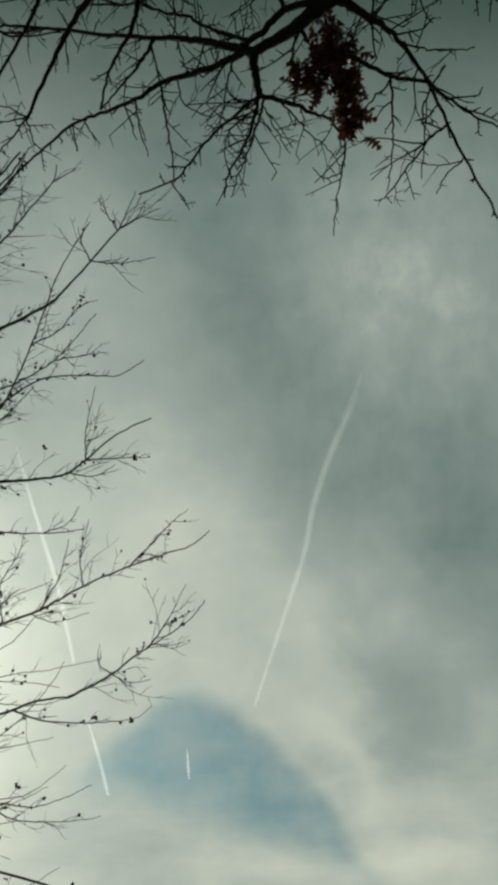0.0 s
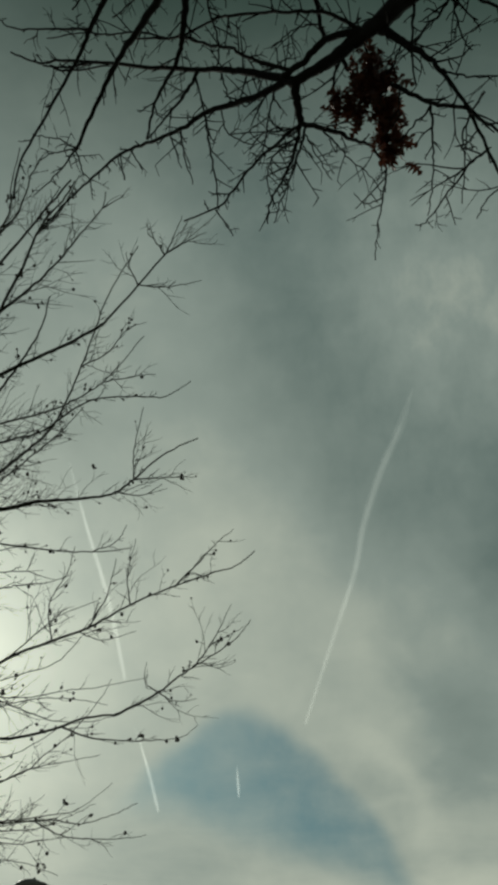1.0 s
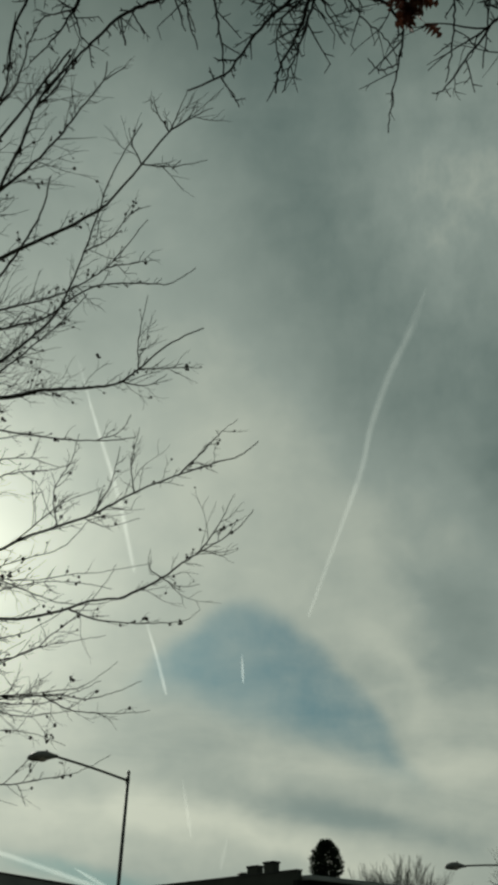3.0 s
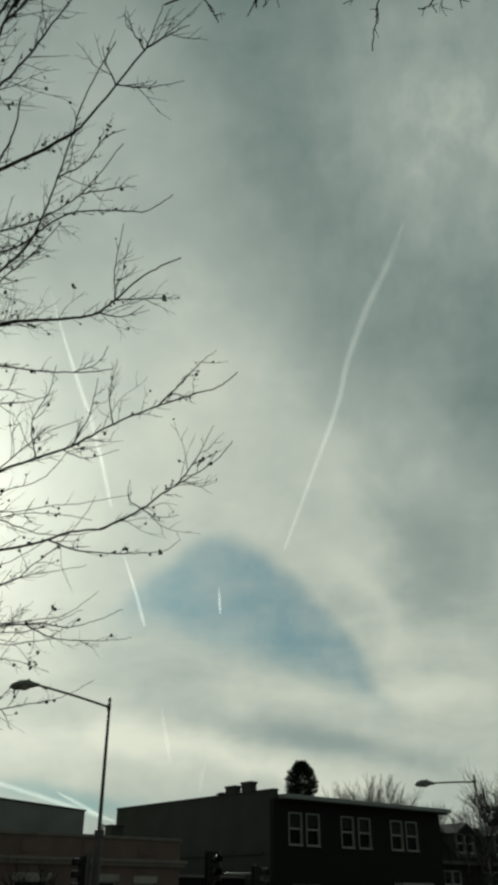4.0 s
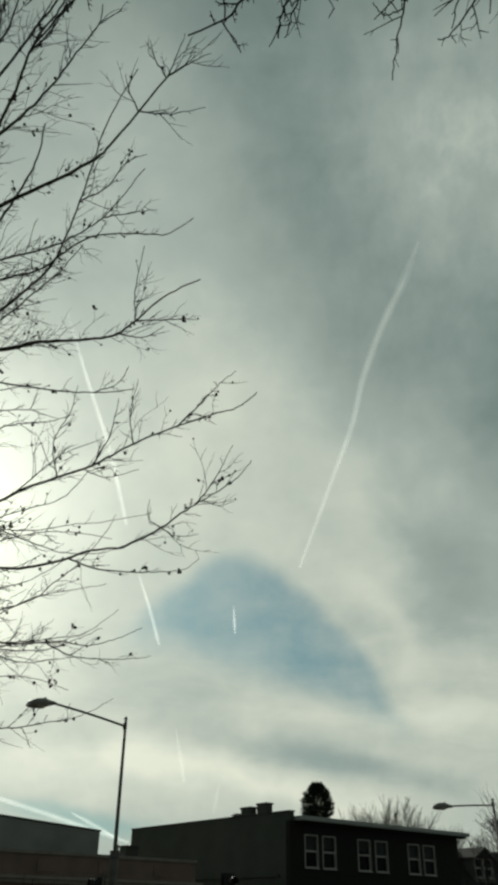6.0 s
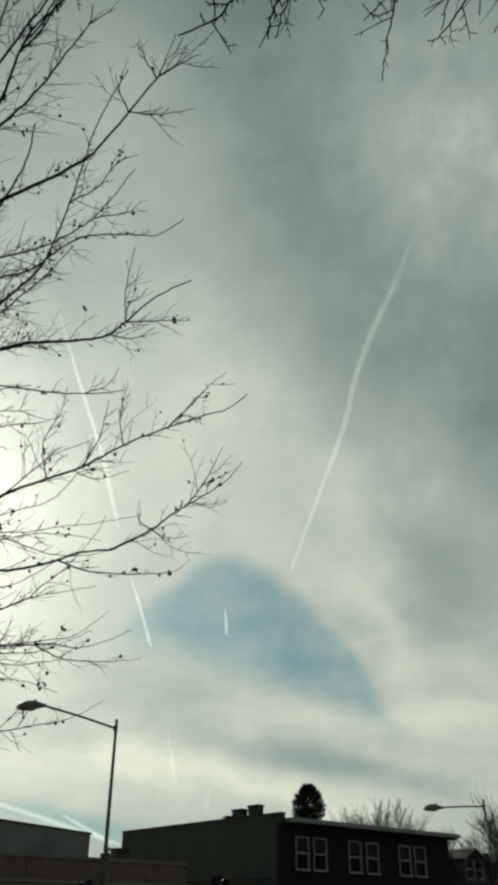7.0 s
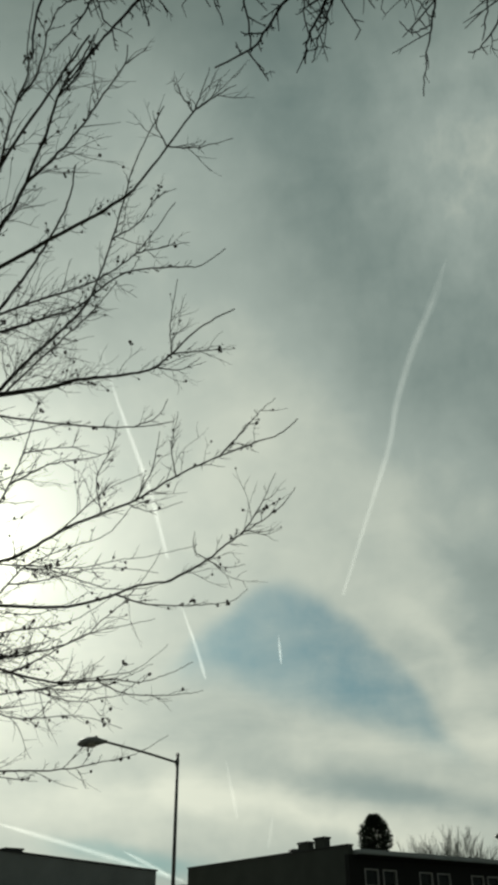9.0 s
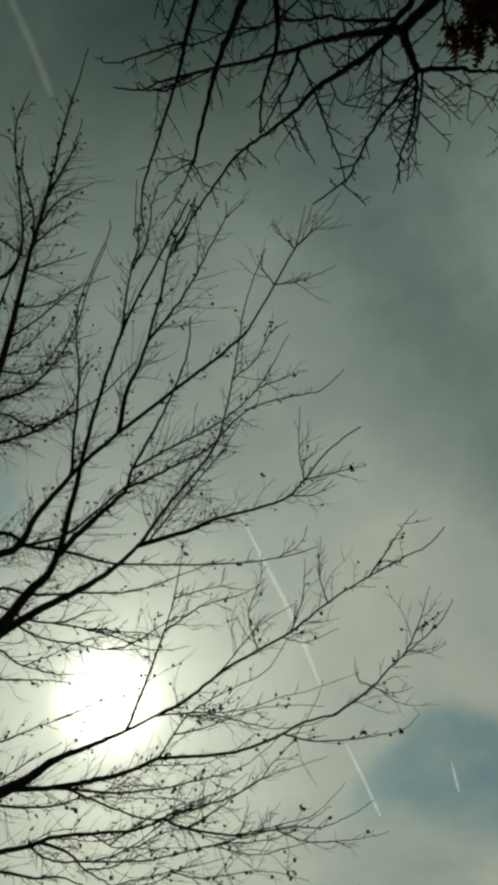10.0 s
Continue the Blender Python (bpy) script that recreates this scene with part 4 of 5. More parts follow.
# street tree limbs
limb(gum, [(-9.57, 10.60, 6.87), (-8.12, 10.91, 8.12), (-7.25, 10.79, 8.96), (-6.76, 10.66, 9.34), (-6.22, 10.09, 10.25), (-5.60, 9.33, 11.24), (-4.78, 8.48, 12.20), (-3.86, 7.75, 12.92), (-3.09, 7.13, 13.38)], 0.144, 0.019, 1.5)
limb(gum, [(-9.57, 10.60, 6.87), (-8.34, 10.96, 8.03), (-7.45, 11.37, 8.92), (-6.72, 11.75, 9.50), (-6.21, 12.00, 10.02), (-5.84, 12.14, 10.53)], 0.115, 0.049, 0.25)
limb(gum, [(-5.88, 12.13, 10.49), (-4.85, 12.24, 10.66), (-4.38, 12.17, 10.74), (-3.70, 12.17, 10.78), (-2.97, 12.12, 10.85), (-2.53, 11.91, 11.02), (-2.00, 11.58, 11.30), (-1.31, 11.31, 11.49)], 0.049, 0.015, 1.5)
limb(gum, [(-2.53, 11.91, 11.02), (-2.50, 11.46, 11.33), (-2.28, 10.84, 11.85)], 0.016, 0.008, 0.25)
limb(gum, [(-2.53, 11.91, 11.02), (-1.87, 11.84, 11.00), (-1.35, 11.77, 10.93)], 0.016, 0.008, 0.25)
limb(gum, [(-2.93, 12.11, 10.87), (-2.36, 12.02, 10.73), (-1.98, 11.76, 10.77)], 0.016, 0.008, 0.25)
limb(gum, [(-5.79, 12.14, 10.51), (-5.25, 11.77, 10.87), (-4.56, 11.41, 11.24), (-3.98, 11.02, 11.53), (-3.60, 10.52, 11.82), (-3.17, 9.81, 12.30), (-2.82, 9.13, 12.64), (-2.48, 8.60, 12.80), (-2.10, 8.10, 12.93)], 0.038, 0.010, 1.5)
limb(gum, [(-5.71, 12.15, 10.52), (-5.04, 11.81, 10.91), (-4.35, 11.45, 11.28), (-3.79, 11.09, 11.53), (-3.33, 10.69, 11.75)], 0.022, 0.010, 1.5)
limb(gum, [(-6.72, 10.62, 9.42), (-6.17, 10.51, 9.86), (-5.63, 10.42, 10.21), (-5.34, 10.33, 10.38), (-5.17, 10.13, 10.62), (-4.45, 9.68, 11.33), (-4.00, 9.29, 11.78), (-3.74, 8.97, 12.07), (-3.59, 8.60, 12.33)], 0.060, 0.014, 1.5)
limb(gum, [(-5.34, 10.33, 10.38), (-4.84, 10.25, 10.44), (-4.19, 10.15, 10.57), (-3.75, 10.03, 10.60), (-2.94, 9.69, 10.95), (-2.05, 9.63, 10.95), (-1.66, 9.52, 10.85), (-1.23, 9.25, 10.91)], 0.030, 0.009, 1.5)
limb(gum, [(-5.18, 10.14, 10.60), (-4.55, 10.00, 10.73), (-3.89, 9.88, 10.82), (-3.33, 9.70, 10.89), (-2.75, 9.42, 11.04), (-2.36, 9.07, 11.16), (-1.94, 8.64, 11.34)], 0.025, 0.009, 1.5)
limb(gum, [(-2.66, 9.33, 11.07), (-2.23, 9.24, 11.02), (-1.79, 9.13, 10.97)], 0.014, 0.007, 0.3)
limb(gum, [(-3.35, 10.11, 12.11), (-2.83, 9.80, 12.18), (-2.40, 9.38, 12.32), (-2.04, 9.16, 12.24)], 0.015, 0.007, 0.4)
limb(gum, [(-9.57, 10.60, 6.87), (-8.04, 10.10, 9.05), (-7.14, 10.06, 9.39), (-6.58, 9.70, 9.76), (-5.52, 9.34, 10.40), (-3.88, 8.78, 10.86), (-2.72, 8.39, 11.18), (-2.28, 8.01, 11.20), (-1.47, 7.25, 11.54)], 0.103, 0.017, 1.5)
limb(gum, [(-1.54, 7.31, 11.52), (-1.36, 7.10, 11.63), (-1.18, 6.78, 11.80)], 0.013, 0.006, 0.4)
limb(gum, [(-1.46, 7.22, 11.57), (-1.10, 7.08, 11.64), (-0.84, 6.98, 11.67)], 0.013, 0.006, 0.3)
limb(gum, [(-1.49, 7.26, 11.55), (-1.61, 7.02, 11.64), (-1.65, 6.81, 11.71)], 0.013, 0.006, 0.25)
limb(gum, [(-1.87, 7.63, 11.39), (-1.43, 7.64, 11.28), (-0.95, 7.52, 11.26)], 0.013, 0.006, 0.3)
limb(gum, [(-1.87, 7.63, 11.39), (-2.00, 7.38, 11.46), (-2.02, 7.16, 11.52)], 0.013, 0.006, 0.3)
limb(gum, [(-5.88, 9.47, 10.20), (-5.79, 9.15, 10.51), (-5.52, 8.62, 11.10), (-5.38, 8.29, 11.39), (-5.24, 7.80, 11.78), (-4.99, 7.43, 12.10), (-4.36, 6.91, 12.63), (-4.23, 6.70, 12.74)], 0.033, 0.009, 1.8)
limb(gum, [(-4.92, 8.98, 10.64), (-4.63, 8.60, 10.93), (-4.28, 8.29, 11.15), (-3.68, 7.57, 11.76), (-3.37, 7.09, 12.01), (-2.96, 6.72, 12.19), (-2.72, 6.43, 12.24)], 0.042, 0.013, 1.8)
limb(gum, [(-4.08, 8.05, 11.37), (-3.53, 7.80, 11.62), (-3.10, 7.49, 11.84), (-2.76, 7.18, 12.01), (-2.40, 6.86, 12.16), (-2.30, 6.60, 12.21)], 0.027, 0.009, 1.5)
limb(gum, [(-2.40, 6.86, 12.16), (-2.04, 6.65, 12.16)], 0.011, 0.006, 0.2)
limb(gum, [(-4.78, 8.48, 12.20), (-4.56, 8.10, 12.42), (-4.29, 7.66, 12.67), (-4.01, 7.29, 12.85), (-3.92, 6.94, 12.94), (-3.69, 6.41, 13.16)], 0.024, 0.009, 1.8)
limb(gum, [(-4.29, 7.66, 12.67), (-3.88, 7.32, 12.83), (-3.58, 6.80, 13.04), (-3.34, 6.49, 13.09)], 0.019, 0.009, 1.5)
limb(gum, [(-3.86, 7.75, 12.92), (-3.53, 7.43, 12.97), (-3.19, 7.03, 13.04)], 0.019, 0.009, 2.1)
limb(gum, [(-3.42, 7.17, 11.97), (-3.03, 6.91, 12.20), (-2.71, 6.50, 12.49)], 0.018, 0.009, 1.8)
limb(gum, [(-9.57, 10.60, 6.87), (-7.67, 8.97, 10.51), (-7.09, 8.97, 10.79), (-6.61, 9.03, 10.89), (-6.01, 9.02, 11.09), (-5.35, 8.99, 11.32), (-4.60, 8.75, 11.72)], 0.054, 0.014, 1.5)
limb(gum, [(-9.57, 10.60, 6.87), (-7.52, 8.89, 11.03), (-6.64, 9.18, 11.19), (-6.01, 9.16, 11.41), (-5.45, 8.76, 11.87)], 0.038, 0.010, 1.5)
limb(gum, [(-9.57, 10.60, 6.87), (-7.62, 8.75, 11.40), (-7.13, 8.77, 11.60), (-6.64, 8.82, 11.77), (-6.18, 8.68, 12.04), (-5.66, 8.40, 12.43), (-5.14, 7.85, 12.95), (-4.67, 7.43, 13.32)], 0.054, 0.010, 1.95)
limb(gum, [(-8.15, 9.44, 10.02), (-6.63, 7.52, 10.68), (-5.91, 7.88, 11.03), (-5.44, 7.78, 11.55), (-5.11, 7.58, 12.04)], 0.026, 0.009, 1.8)
limb(gum, [(-7.14, 10.06, 9.39), (-6.32, 10.24, 9.60), (-5.49, 10.13, 10.09), (-4.94, 10.01, 10.34)], 0.034, 0.019, 1.5)
limb(gum, [(-9.57, 10.60, 6.87), (-8.15, 10.50, 9.95), (-7.31, 10.82, 9.90), (-6.63, 11.04, 9.77), (-5.96, 11.27, 9.56), (-4.71, 11.61, 9.47), (-3.53, 11.79, 9.39), (-2.90, 11.73, 9.33), (-2.38, 11.59, 9.30)], 0.054, 0.010, 1.5)
limb(gum, [(-3.06, 11.75, 9.34), (-2.67, 11.63, 9.45), (-2.45, 11.40, 9.65)], 0.012, 0.007, 0.4)
limb(gum, [(-9.57, 10.60, 6.87), (-8.27, 10.98, 9.18), (-7.49, 11.35, 9.26), (-6.67, 11.68, 9.33), (-6.00, 11.91, 9.33), (-5.40, 12.01, 9.44), (-4.76, 12.05, 9.62), (-4.13, 12.08, 9.75)], 0.038, 0.010, 0.45)
limb(gum, [(-9.57, 10.60, 6.87), (-8.23, 10.85, 8.80), (-7.50, 11.32, 8.76), (-6.83, 11.71, 8.71), (-6.39, 11.94, 8.63), (-5.75, 12.19, 8.64), (-5.39, 12.37, 8.53)], 0.038, 0.010, 0.35)
limb(gum, [(-7.69, 10.86, 8.54), (-7.21, 11.30, 8.36), (-6.73, 11.61, 8.32), (-6.32, 11.88, 8.27), (-5.72, 12.16, 8.30)], 0.025, 0.013, 0.35)
limb(gum, [(-5.59, 11.54, 6.64), (-5.19, 11.32, 7.33), (-4.91, 11.12, 7.81), (-4.71, 10.94, 8.13), (-4.49, 10.69, 8.56), (-4.28, 10.35, 9.05)], 0.028, 0.009, 0.45)
limb(gum, [(-9.56, 11.18, 5.52), (-8.10, 11.80, 6.00), (-7.47, 11.85, 6.18), (-6.89, 11.80, 6.44), (-6.39, 11.75, 6.53), (-5.76, 11.72, 6.67), (-5.13, 11.65, 6.85)], 0.164, 0.037, 0.15)
limb(gum, [(-5.18, 11.66, 6.84), (-4.64, 11.58, 6.98), (-3.94, 11.43, 7.31), (-2.85, 11.31, 7.68), (-2.28, 11.07, 7.88), (-1.61, 10.84, 8.06), (-0.87, 10.59, 8.19), (-0.51, 10.38, 8.18), (-0.25, 10.10, 8.24)], 0.037, 0.010, 0.4)
limb(gum, [(-1.42, 10.78, 8.09), (-1.09, 10.51, 8.34), (-0.81, 10.26, 8.51), (-0.56, 10.06, 8.60)], 0.017, 0.006, 0.35)
limb(gum, [(-2.17, 11.04, 7.91), (-2.21, 10.79, 8.15), (-2.16, 10.57, 8.36), (-2.06, 10.31, 8.63)], 0.013, 0.006, 0.3)
limb(gum, [(-2.85, 11.31, 7.68), (-2.56, 11.01, 8.05), (-2.39, 10.61, 8.48)], 0.018, 0.007, 0.4)
limb(gum, [(-2.94, 11.32, 7.65), (-2.60, 11.33, 7.48), (-2.08, 11.22, 7.57)], 0.011, 0.007, 0.15)
limb(gum, [(-9.56, 11.18, 5.52), (-8.13, 11.82, 6.08), (-7.07, 12.23, 6.16), (-6.02, 12.49, 6.33), (-5.44, 12.49, 6.48), (-4.36, 12.69, 6.49), (-3.60, 12.67, 6.61), (-3.01, 12.56, 6.76), (-2.44, 12.48, 6.78)], 0.067, 0.028, 0.35)
limb(gum, [(-2.49, 12.48, 6.78), (-1.94, 12.34, 7.01), (-1.42, 12.13, 7.30), (-1.02, 11.94, 7.47), (-0.61, 11.73, 7.67), (-0.35, 11.49, 7.87)], 0.028, 0.009, 0.4)
limb(gum, [(-1.28, 12.07, 7.36), (-0.96, 11.80, 7.68), (-0.66, 11.44, 8.12)], 0.018, 0.007, 0.35)
limb(gum, [(-1.89, 12.32, 7.03), (-1.59, 12.29, 6.91), (-1.21, 12.20, 6.90)], 0.014, 0.007, 0.2)
limb(gum, [(-1.89, 12.32, 7.03), (-2.04, 12.12, 7.16), (-2.00, 11.89, 7.38)], 0.014, 0.007, 0.2)
limb(gum, [(-3.40, 12.64, 6.66), (-2.97, 12.70, 6.51), (-2.35, 12.74, 6.46), (-1.81, 12.71, 6.46), (-1.45, 12.65, 6.48), (-1.22, 12.52, 6.61)], 0.024, 0.007, 0.35)
limb(gum, [(-5.48, 12.47, 5.51), (-5.12, 12.49, 5.62), (-4.60, 12.56, 5.70), (-3.89, 12.62, 5.93), (-3.58, 12.53, 6.16), (-3.17, 12.42, 6.46), (-2.72, 12.22, 6.95), (-2.56, 12.06, 7.17)], 0.024, 0.007, 0.4)
limb(gum, [(-9.53, 11.41, 4.86), (-8.19, 12.04, 5.22), (-7.44, 12.24, 5.32), (-6.97, 12.24, 5.41), (-5.96, 12.51, 5.45), (-5.57, 12.45, 5.46), (-5.25, 12.34, 5.51)], 0.072, 0.033, 0.3)
limb(gum, [(-5.30, 12.48, 5.56), (-5.03, 12.49, 5.41), (-4.28, 12.67, 5.25), (-3.84, 12.66, 5.24), (-3.31, 12.66, 5.26), (-2.88, 12.63, 5.21), (-2.44, 12.56, 5.30), (-2.05, 12.45, 5.43)], 0.038, 0.009, 0.45)
limb(gum, [(-4.28, 12.67, 5.25), (-3.84, 12.67, 5.28), (-3.31, 12.68, 5.35), (-2.95, 12.63, 5.41), (-2.45, 12.52, 5.74)], 0.019, 0.007, 0.45)
limb(gum, [(-3.57, 12.66, 5.25), (-3.16, 12.69, 5.06), (-2.66, 12.69, 5.01), (-2.16, 12.65, 5.01), (-1.90, 12.57, 5.02)], 0.018, 0.007, 0.3)
limb(gum, [(-7.44, 12.24, 5.32), (-7.14, 12.28, 5.13), (-6.70, 12.36, 5.05), (-5.71, 12.65, 5.04), (-5.26, 12.65, 5.07), (-4.48, 12.73, 5.17), (-4.10, 12.66, 5.22)], 0.030, 0.019, 0.35)
limb(gum, [(-7.25, 12.24, 5.36), (-6.82, 12.37, 5.20), (-6.54, 12.44, 4.95), (-6.19, 12.52, 4.75), (-5.76, 12.63, 4.50)], 0.040, 0.014, 0.4)
limb(gum, [(-9.53, 11.41, 4.86), (-8.29, 12.26, 5.08), (-7.48, 12.60, 4.96), (-7.03, 12.66, 4.93), (-6.57, 12.75, 4.75)], 0.054, 0.020, 0.4)
limb(gum, [(-6.98, 12.25, 6.17), (-6.22, 12.54, 6.06), (-5.51, 12.71, 6.09), (-4.96, 12.76, 6.15), (-4.40, 12.79, 6.22), (-3.91, 12.75, 6.37), (-3.40, 12.64, 6.66)], 0.035, 0.010, 1.5)
limb(gum, [(-6.98, 12.25, 6.17), (-6.44, 12.41, 5.92), (-6.05, 12.44, 5.75), (-5.67, 12.46, 5.59), (-5.28, 12.43, 5.52)], 0.035, 0.024, 0.3)
limb(gum, [(-9.57, 11.05, 5.85), (-8.30, 11.97, 5.97), (-7.46, 12.28, 5.91), (-6.98, 12.31, 5.91), (-6.57, 12.27, 5.96), (-5.54, 12.55, 5.90), (-4.93, 12.58, 5.83)], 0.054, 0.010, 0.4)
limb(gum, [(-5.18, 11.66, 6.84), (-4.62, 11.80, 6.86), (-4.19, 11.89, 6.83), (-3.75, 11.95, 6.86), (-3.20, 11.98, 6.97), (-2.75, 11.99, 7.02), (-1.98, 11.99, 7.17)], 0.019, 0.007, 0.35)
limb(gum, [(-6.47, 12.38, 5.43), (-6.13, 12.49, 5.24), (-5.70, 12.59, 5.20), (-5.28, 12.69, 5.11)], 0.020, 0.010, 0.35)
limb(gum, [(-4.58, 12.76, 4.91), (-3.98, 12.83, 4.99), (-3.55, 12.83, 5.02), (-3.15, 12.81, 5.07)], 0.014, 0.007, 0.3)
limb(gum, [(-6.15, 12.53, 4.73), (-5.28, 12.73, 4.86), (-4.43, 12.85, 5.00)], 0.014, 0.009, 0.4)
limb(gum, [(-5.44, 12.49, 6.48), (-5.00, 12.29, 6.90), (-4.74, 12.13, 7.03), (-4.14, 12.04, 7.23), (-3.45, 11.96, 7.42), (-2.98, 11.68, 7.79)], 0.020, 0.009, 0.45)
limb(gum, [(-9.57, 10.60, 6.87), (-8.29, 11.14, 8.26), (-7.65, 11.61, 8.06), (-7.06, 11.94, 7.95), (-6.52, 12.13, 8.00)], 0.038, 0.010, 0.35)
limb(gum, [(-9.57, 10.60, 6.87), (-8.33, 11.40, 7.75), (-7.50, 11.78, 7.85), (-6.92, 12.01, 7.81)], 0.038, 0.010, 0.35)
limb(gum, [(-9.58, 10.72, 6.61), (-8.39, 11.82, 6.83), (-7.55, 12.09, 7.14), (-6.92, 12.23, 7.37)], 0.038, 0.010, 0.4)
limb(gum, [(-9.58, 10.95, 6.07), (-8.40, 12.04, 6.26), (-7.66, 12.24, 6.64), (-7.12, 12.32, 6.92)], 0.038, 0.010, 0.35)
limb(gum, [(-4.60, 10.82, 8.34), (-3.93, 10.86, 8.44), (-3.40, 10.95, 8.33)], 0.014, 0.007, 0.35)
limb(gum, [(-4.06, 11.46, 7.25), (-3.52, 11.28, 7.69), (-3.20, 11.15, 7.85), (-2.71, 11.06, 8.01)], 0.014, 0.007, 0.4)
limb(gum, [(-3.39, 11.38, 7.50), (-3.44, 11.05, 7.95), (-3.17, 10.81, 8.36), (-3.04, 10.56, 8.69)], 0.013, 0.007, 0.35)
limb(gum, [(-7.82, 12.73, 3.87), (-5.71, 13.32, 4.07), (-4.38, 13.38, 4.08), (-3.53, 13.19, 4.15), (-2.95, 12.90, 4.20), (-2.41, 12.56, 4.38)], 0.036, 0.007, 0.25)
limb(gum, [(-5.71, 13.32, 4.07), (-4.99, 13.37, 3.97), (-4.55, 13.29, 3.90)], 0.015, 0.007, 0.25)
# upper leader of the street tree
limb(gum, [(-9.07, 10.73, 7.65), (-7.99, 9.45, 10.59), (-6.84, 8.24, 12.53), (-6.17, 7.43, 13.47), (-5.53, 6.72, 14.20), (-4.81, 5.85, 14.91), (-4.47, 5.50, 15.20), (-4.17, 5.17, 15.44)], 0.124, 0.010, 1.8)
limb(gum, [(-8.20, 9.71, 10.11), (-7.25, 7.55, 12.52), (-6.42, 7.38, 13.20), (-6.11, 7.07, 13.62), (-5.96, 6.58, 14.04), (-5.87, 6.24, 14.33), (-5.82, 5.87, 14.59), (-6.04, 5.68, 14.66)], 0.060, 0.010, 1.8)
limb(gum, [(-5.85, 6.05, 14.46), (-5.66, 5.69, 14.84), (-5.35, 5.45, 15.20)], 0.021, 0.011, 0.4)
limb(gum, [(-5.85, 7.08, 13.85), (-5.46, 6.92, 14.12), (-5.15, 6.90, 14.28), (-4.78, 6.93, 14.41)], 0.026, 0.010, 2.1)
limb(gum, [(-6.01, 7.25, 13.66), (-5.58, 7.21, 13.91), (-5.17, 7.19, 14.12)], 0.021, 0.010, 1.8)
limb(gum, [(-5.58, 6.78, 14.14), (-5.10, 6.51, 14.54), (-4.64, 6.05, 14.98)], 0.021, 0.010, 1.95)
limb(gum, [(-5.69, 6.90, 14.03), (-5.28, 6.60, 14.42), (-4.82, 6.32, 14.80)], 0.021, 0.010, 1.95)
limb(gum, [(-6.28, 7.57, 13.32), (-5.92, 7.60, 13.42), (-5.20, 7.71, 13.62)], 0.021, 0.010, 1.5)
limb(gum, [(-6.06, 7.31, 13.60), (-5.85, 6.90, 13.93), (-5.77, 6.25, 14.29), (-5.54, 5.84, 14.57)], 0.026, 0.010, 1.95)
limb(gum, [(-8.20, 9.71, 10.11), (-6.73, 6.53, 13.48), (-6.48, 6.98, 13.58), (-6.26, 7.45, 13.62)], 0.034, 0.021, 1.5)
limb(gum, [(-6.56, 7.91, 12.94), (-6.12, 8.09, 13.00), (-5.61, 8.10, 13.21), (-4.95, 8.15, 13.42)], 0.016, 0.010, 0.4)
limb(gum, [(-6.84, 8.24, 12.53), (-6.36, 8.20, 12.76), (-5.80, 8.10, 13.05), (-5.35, 8.02, 13.24)], 0.026, 0.010, 1.8)
limb(gum, [(-7.04, 8.46, 12.22), (-6.54, 8.41, 12.46), (-5.95, 8.24, 12.80)], 0.021, 0.010, 1.8)
limb(gum, [(-8.20, 9.71, 10.11), (-7.56, 8.19, 12.16), (-6.94, 7.87, 12.75), (-6.39, 7.38, 13.34)], 0.060, 0.021, 1.5)


# slender winding boughs that fill the lower crown
wood = random.Random(77)
old = [p for line in LINES[gum.name][1:] for p in line]
for _ in range(26):
    while True:
        p = wood.choice(old) + gum.matrix_world.translation
        if -8.6 < p.x < -4.6 and 4.4 < p.z < 9.2 and p.y > 10.5:
            break
    d = Vector((wood.uniform(0.8, 1.0), wood.uniform(-0.15, 0.3), wood.uniform(-0.3, 0.3)))
    sway, reach_x, pts = wood.uniform(0, 6.3), wood.uniform(1.2, 2.7), [p]
    for k in range(1, 6):
        p = p + (d + Vector((0, 0.1 * math.cos(sway + k * 1.3), 0.22 * math.sin(sway + k * 1.1) + 0.03 * k))) * reach_x / 5
        pts.append(p)
    limb(gum, pts, wood.uniform(0.015, 0.024), 0.008, 0.7)


# dry seed heads on the street tree
rng = random.Random(5)
seed_meshes = []
for k in range(4):
    bm = bmesh.new()
    for _ in range(3 + k % 2):
        r = rng.uniform(0.012, 0.024)
        c = Vector((rng.uniform(-1, 1), rng.uniform(-1, 1), rng.uniform(-1, 1))) * 0.024
        made = bmesh.ops.create_icosphere(bm, subdivisions=1, radius=r)["verts"]
        for v in made:
            v.co = v.co * rng.uniform(0.8, 1.25) + c
    seed_meshes.append(mesh_of("seed_head", bm, SEED))
places = [p for p in SPOTS[gum.name]]
rng.shuffle(places)
for p in places[:290]:
    s = new("seed_head", rng.choice(seed_meshes))
    s.parent = gum
    k = rng.choice((0.6, 0.7, 0.85, 1.0, 1.25))
    s.matrix_basis = Matrix.LocRotScale(p, Euler((rng.random() * 6, rng.random() * 6, rng.random() * 6)), (k, k, k * 1.25))
bm = bmesh.new()
for p in places[290:1100]:
    r = rng.uniform(0.014, 0.03)
    for v in bmesh.ops.create_icosphere(bm, subdivisions=1, radius=r)["verts"]:
        v.co = Vector((v.co.x * rng.uniform(0.7, 1.2), v.co.y, v.co.z * rng.uniform(0.9, 1.4))) + p
part("bud_scatter", bm, SEED, gum, "small dry buds")["kind"] = "stuff"


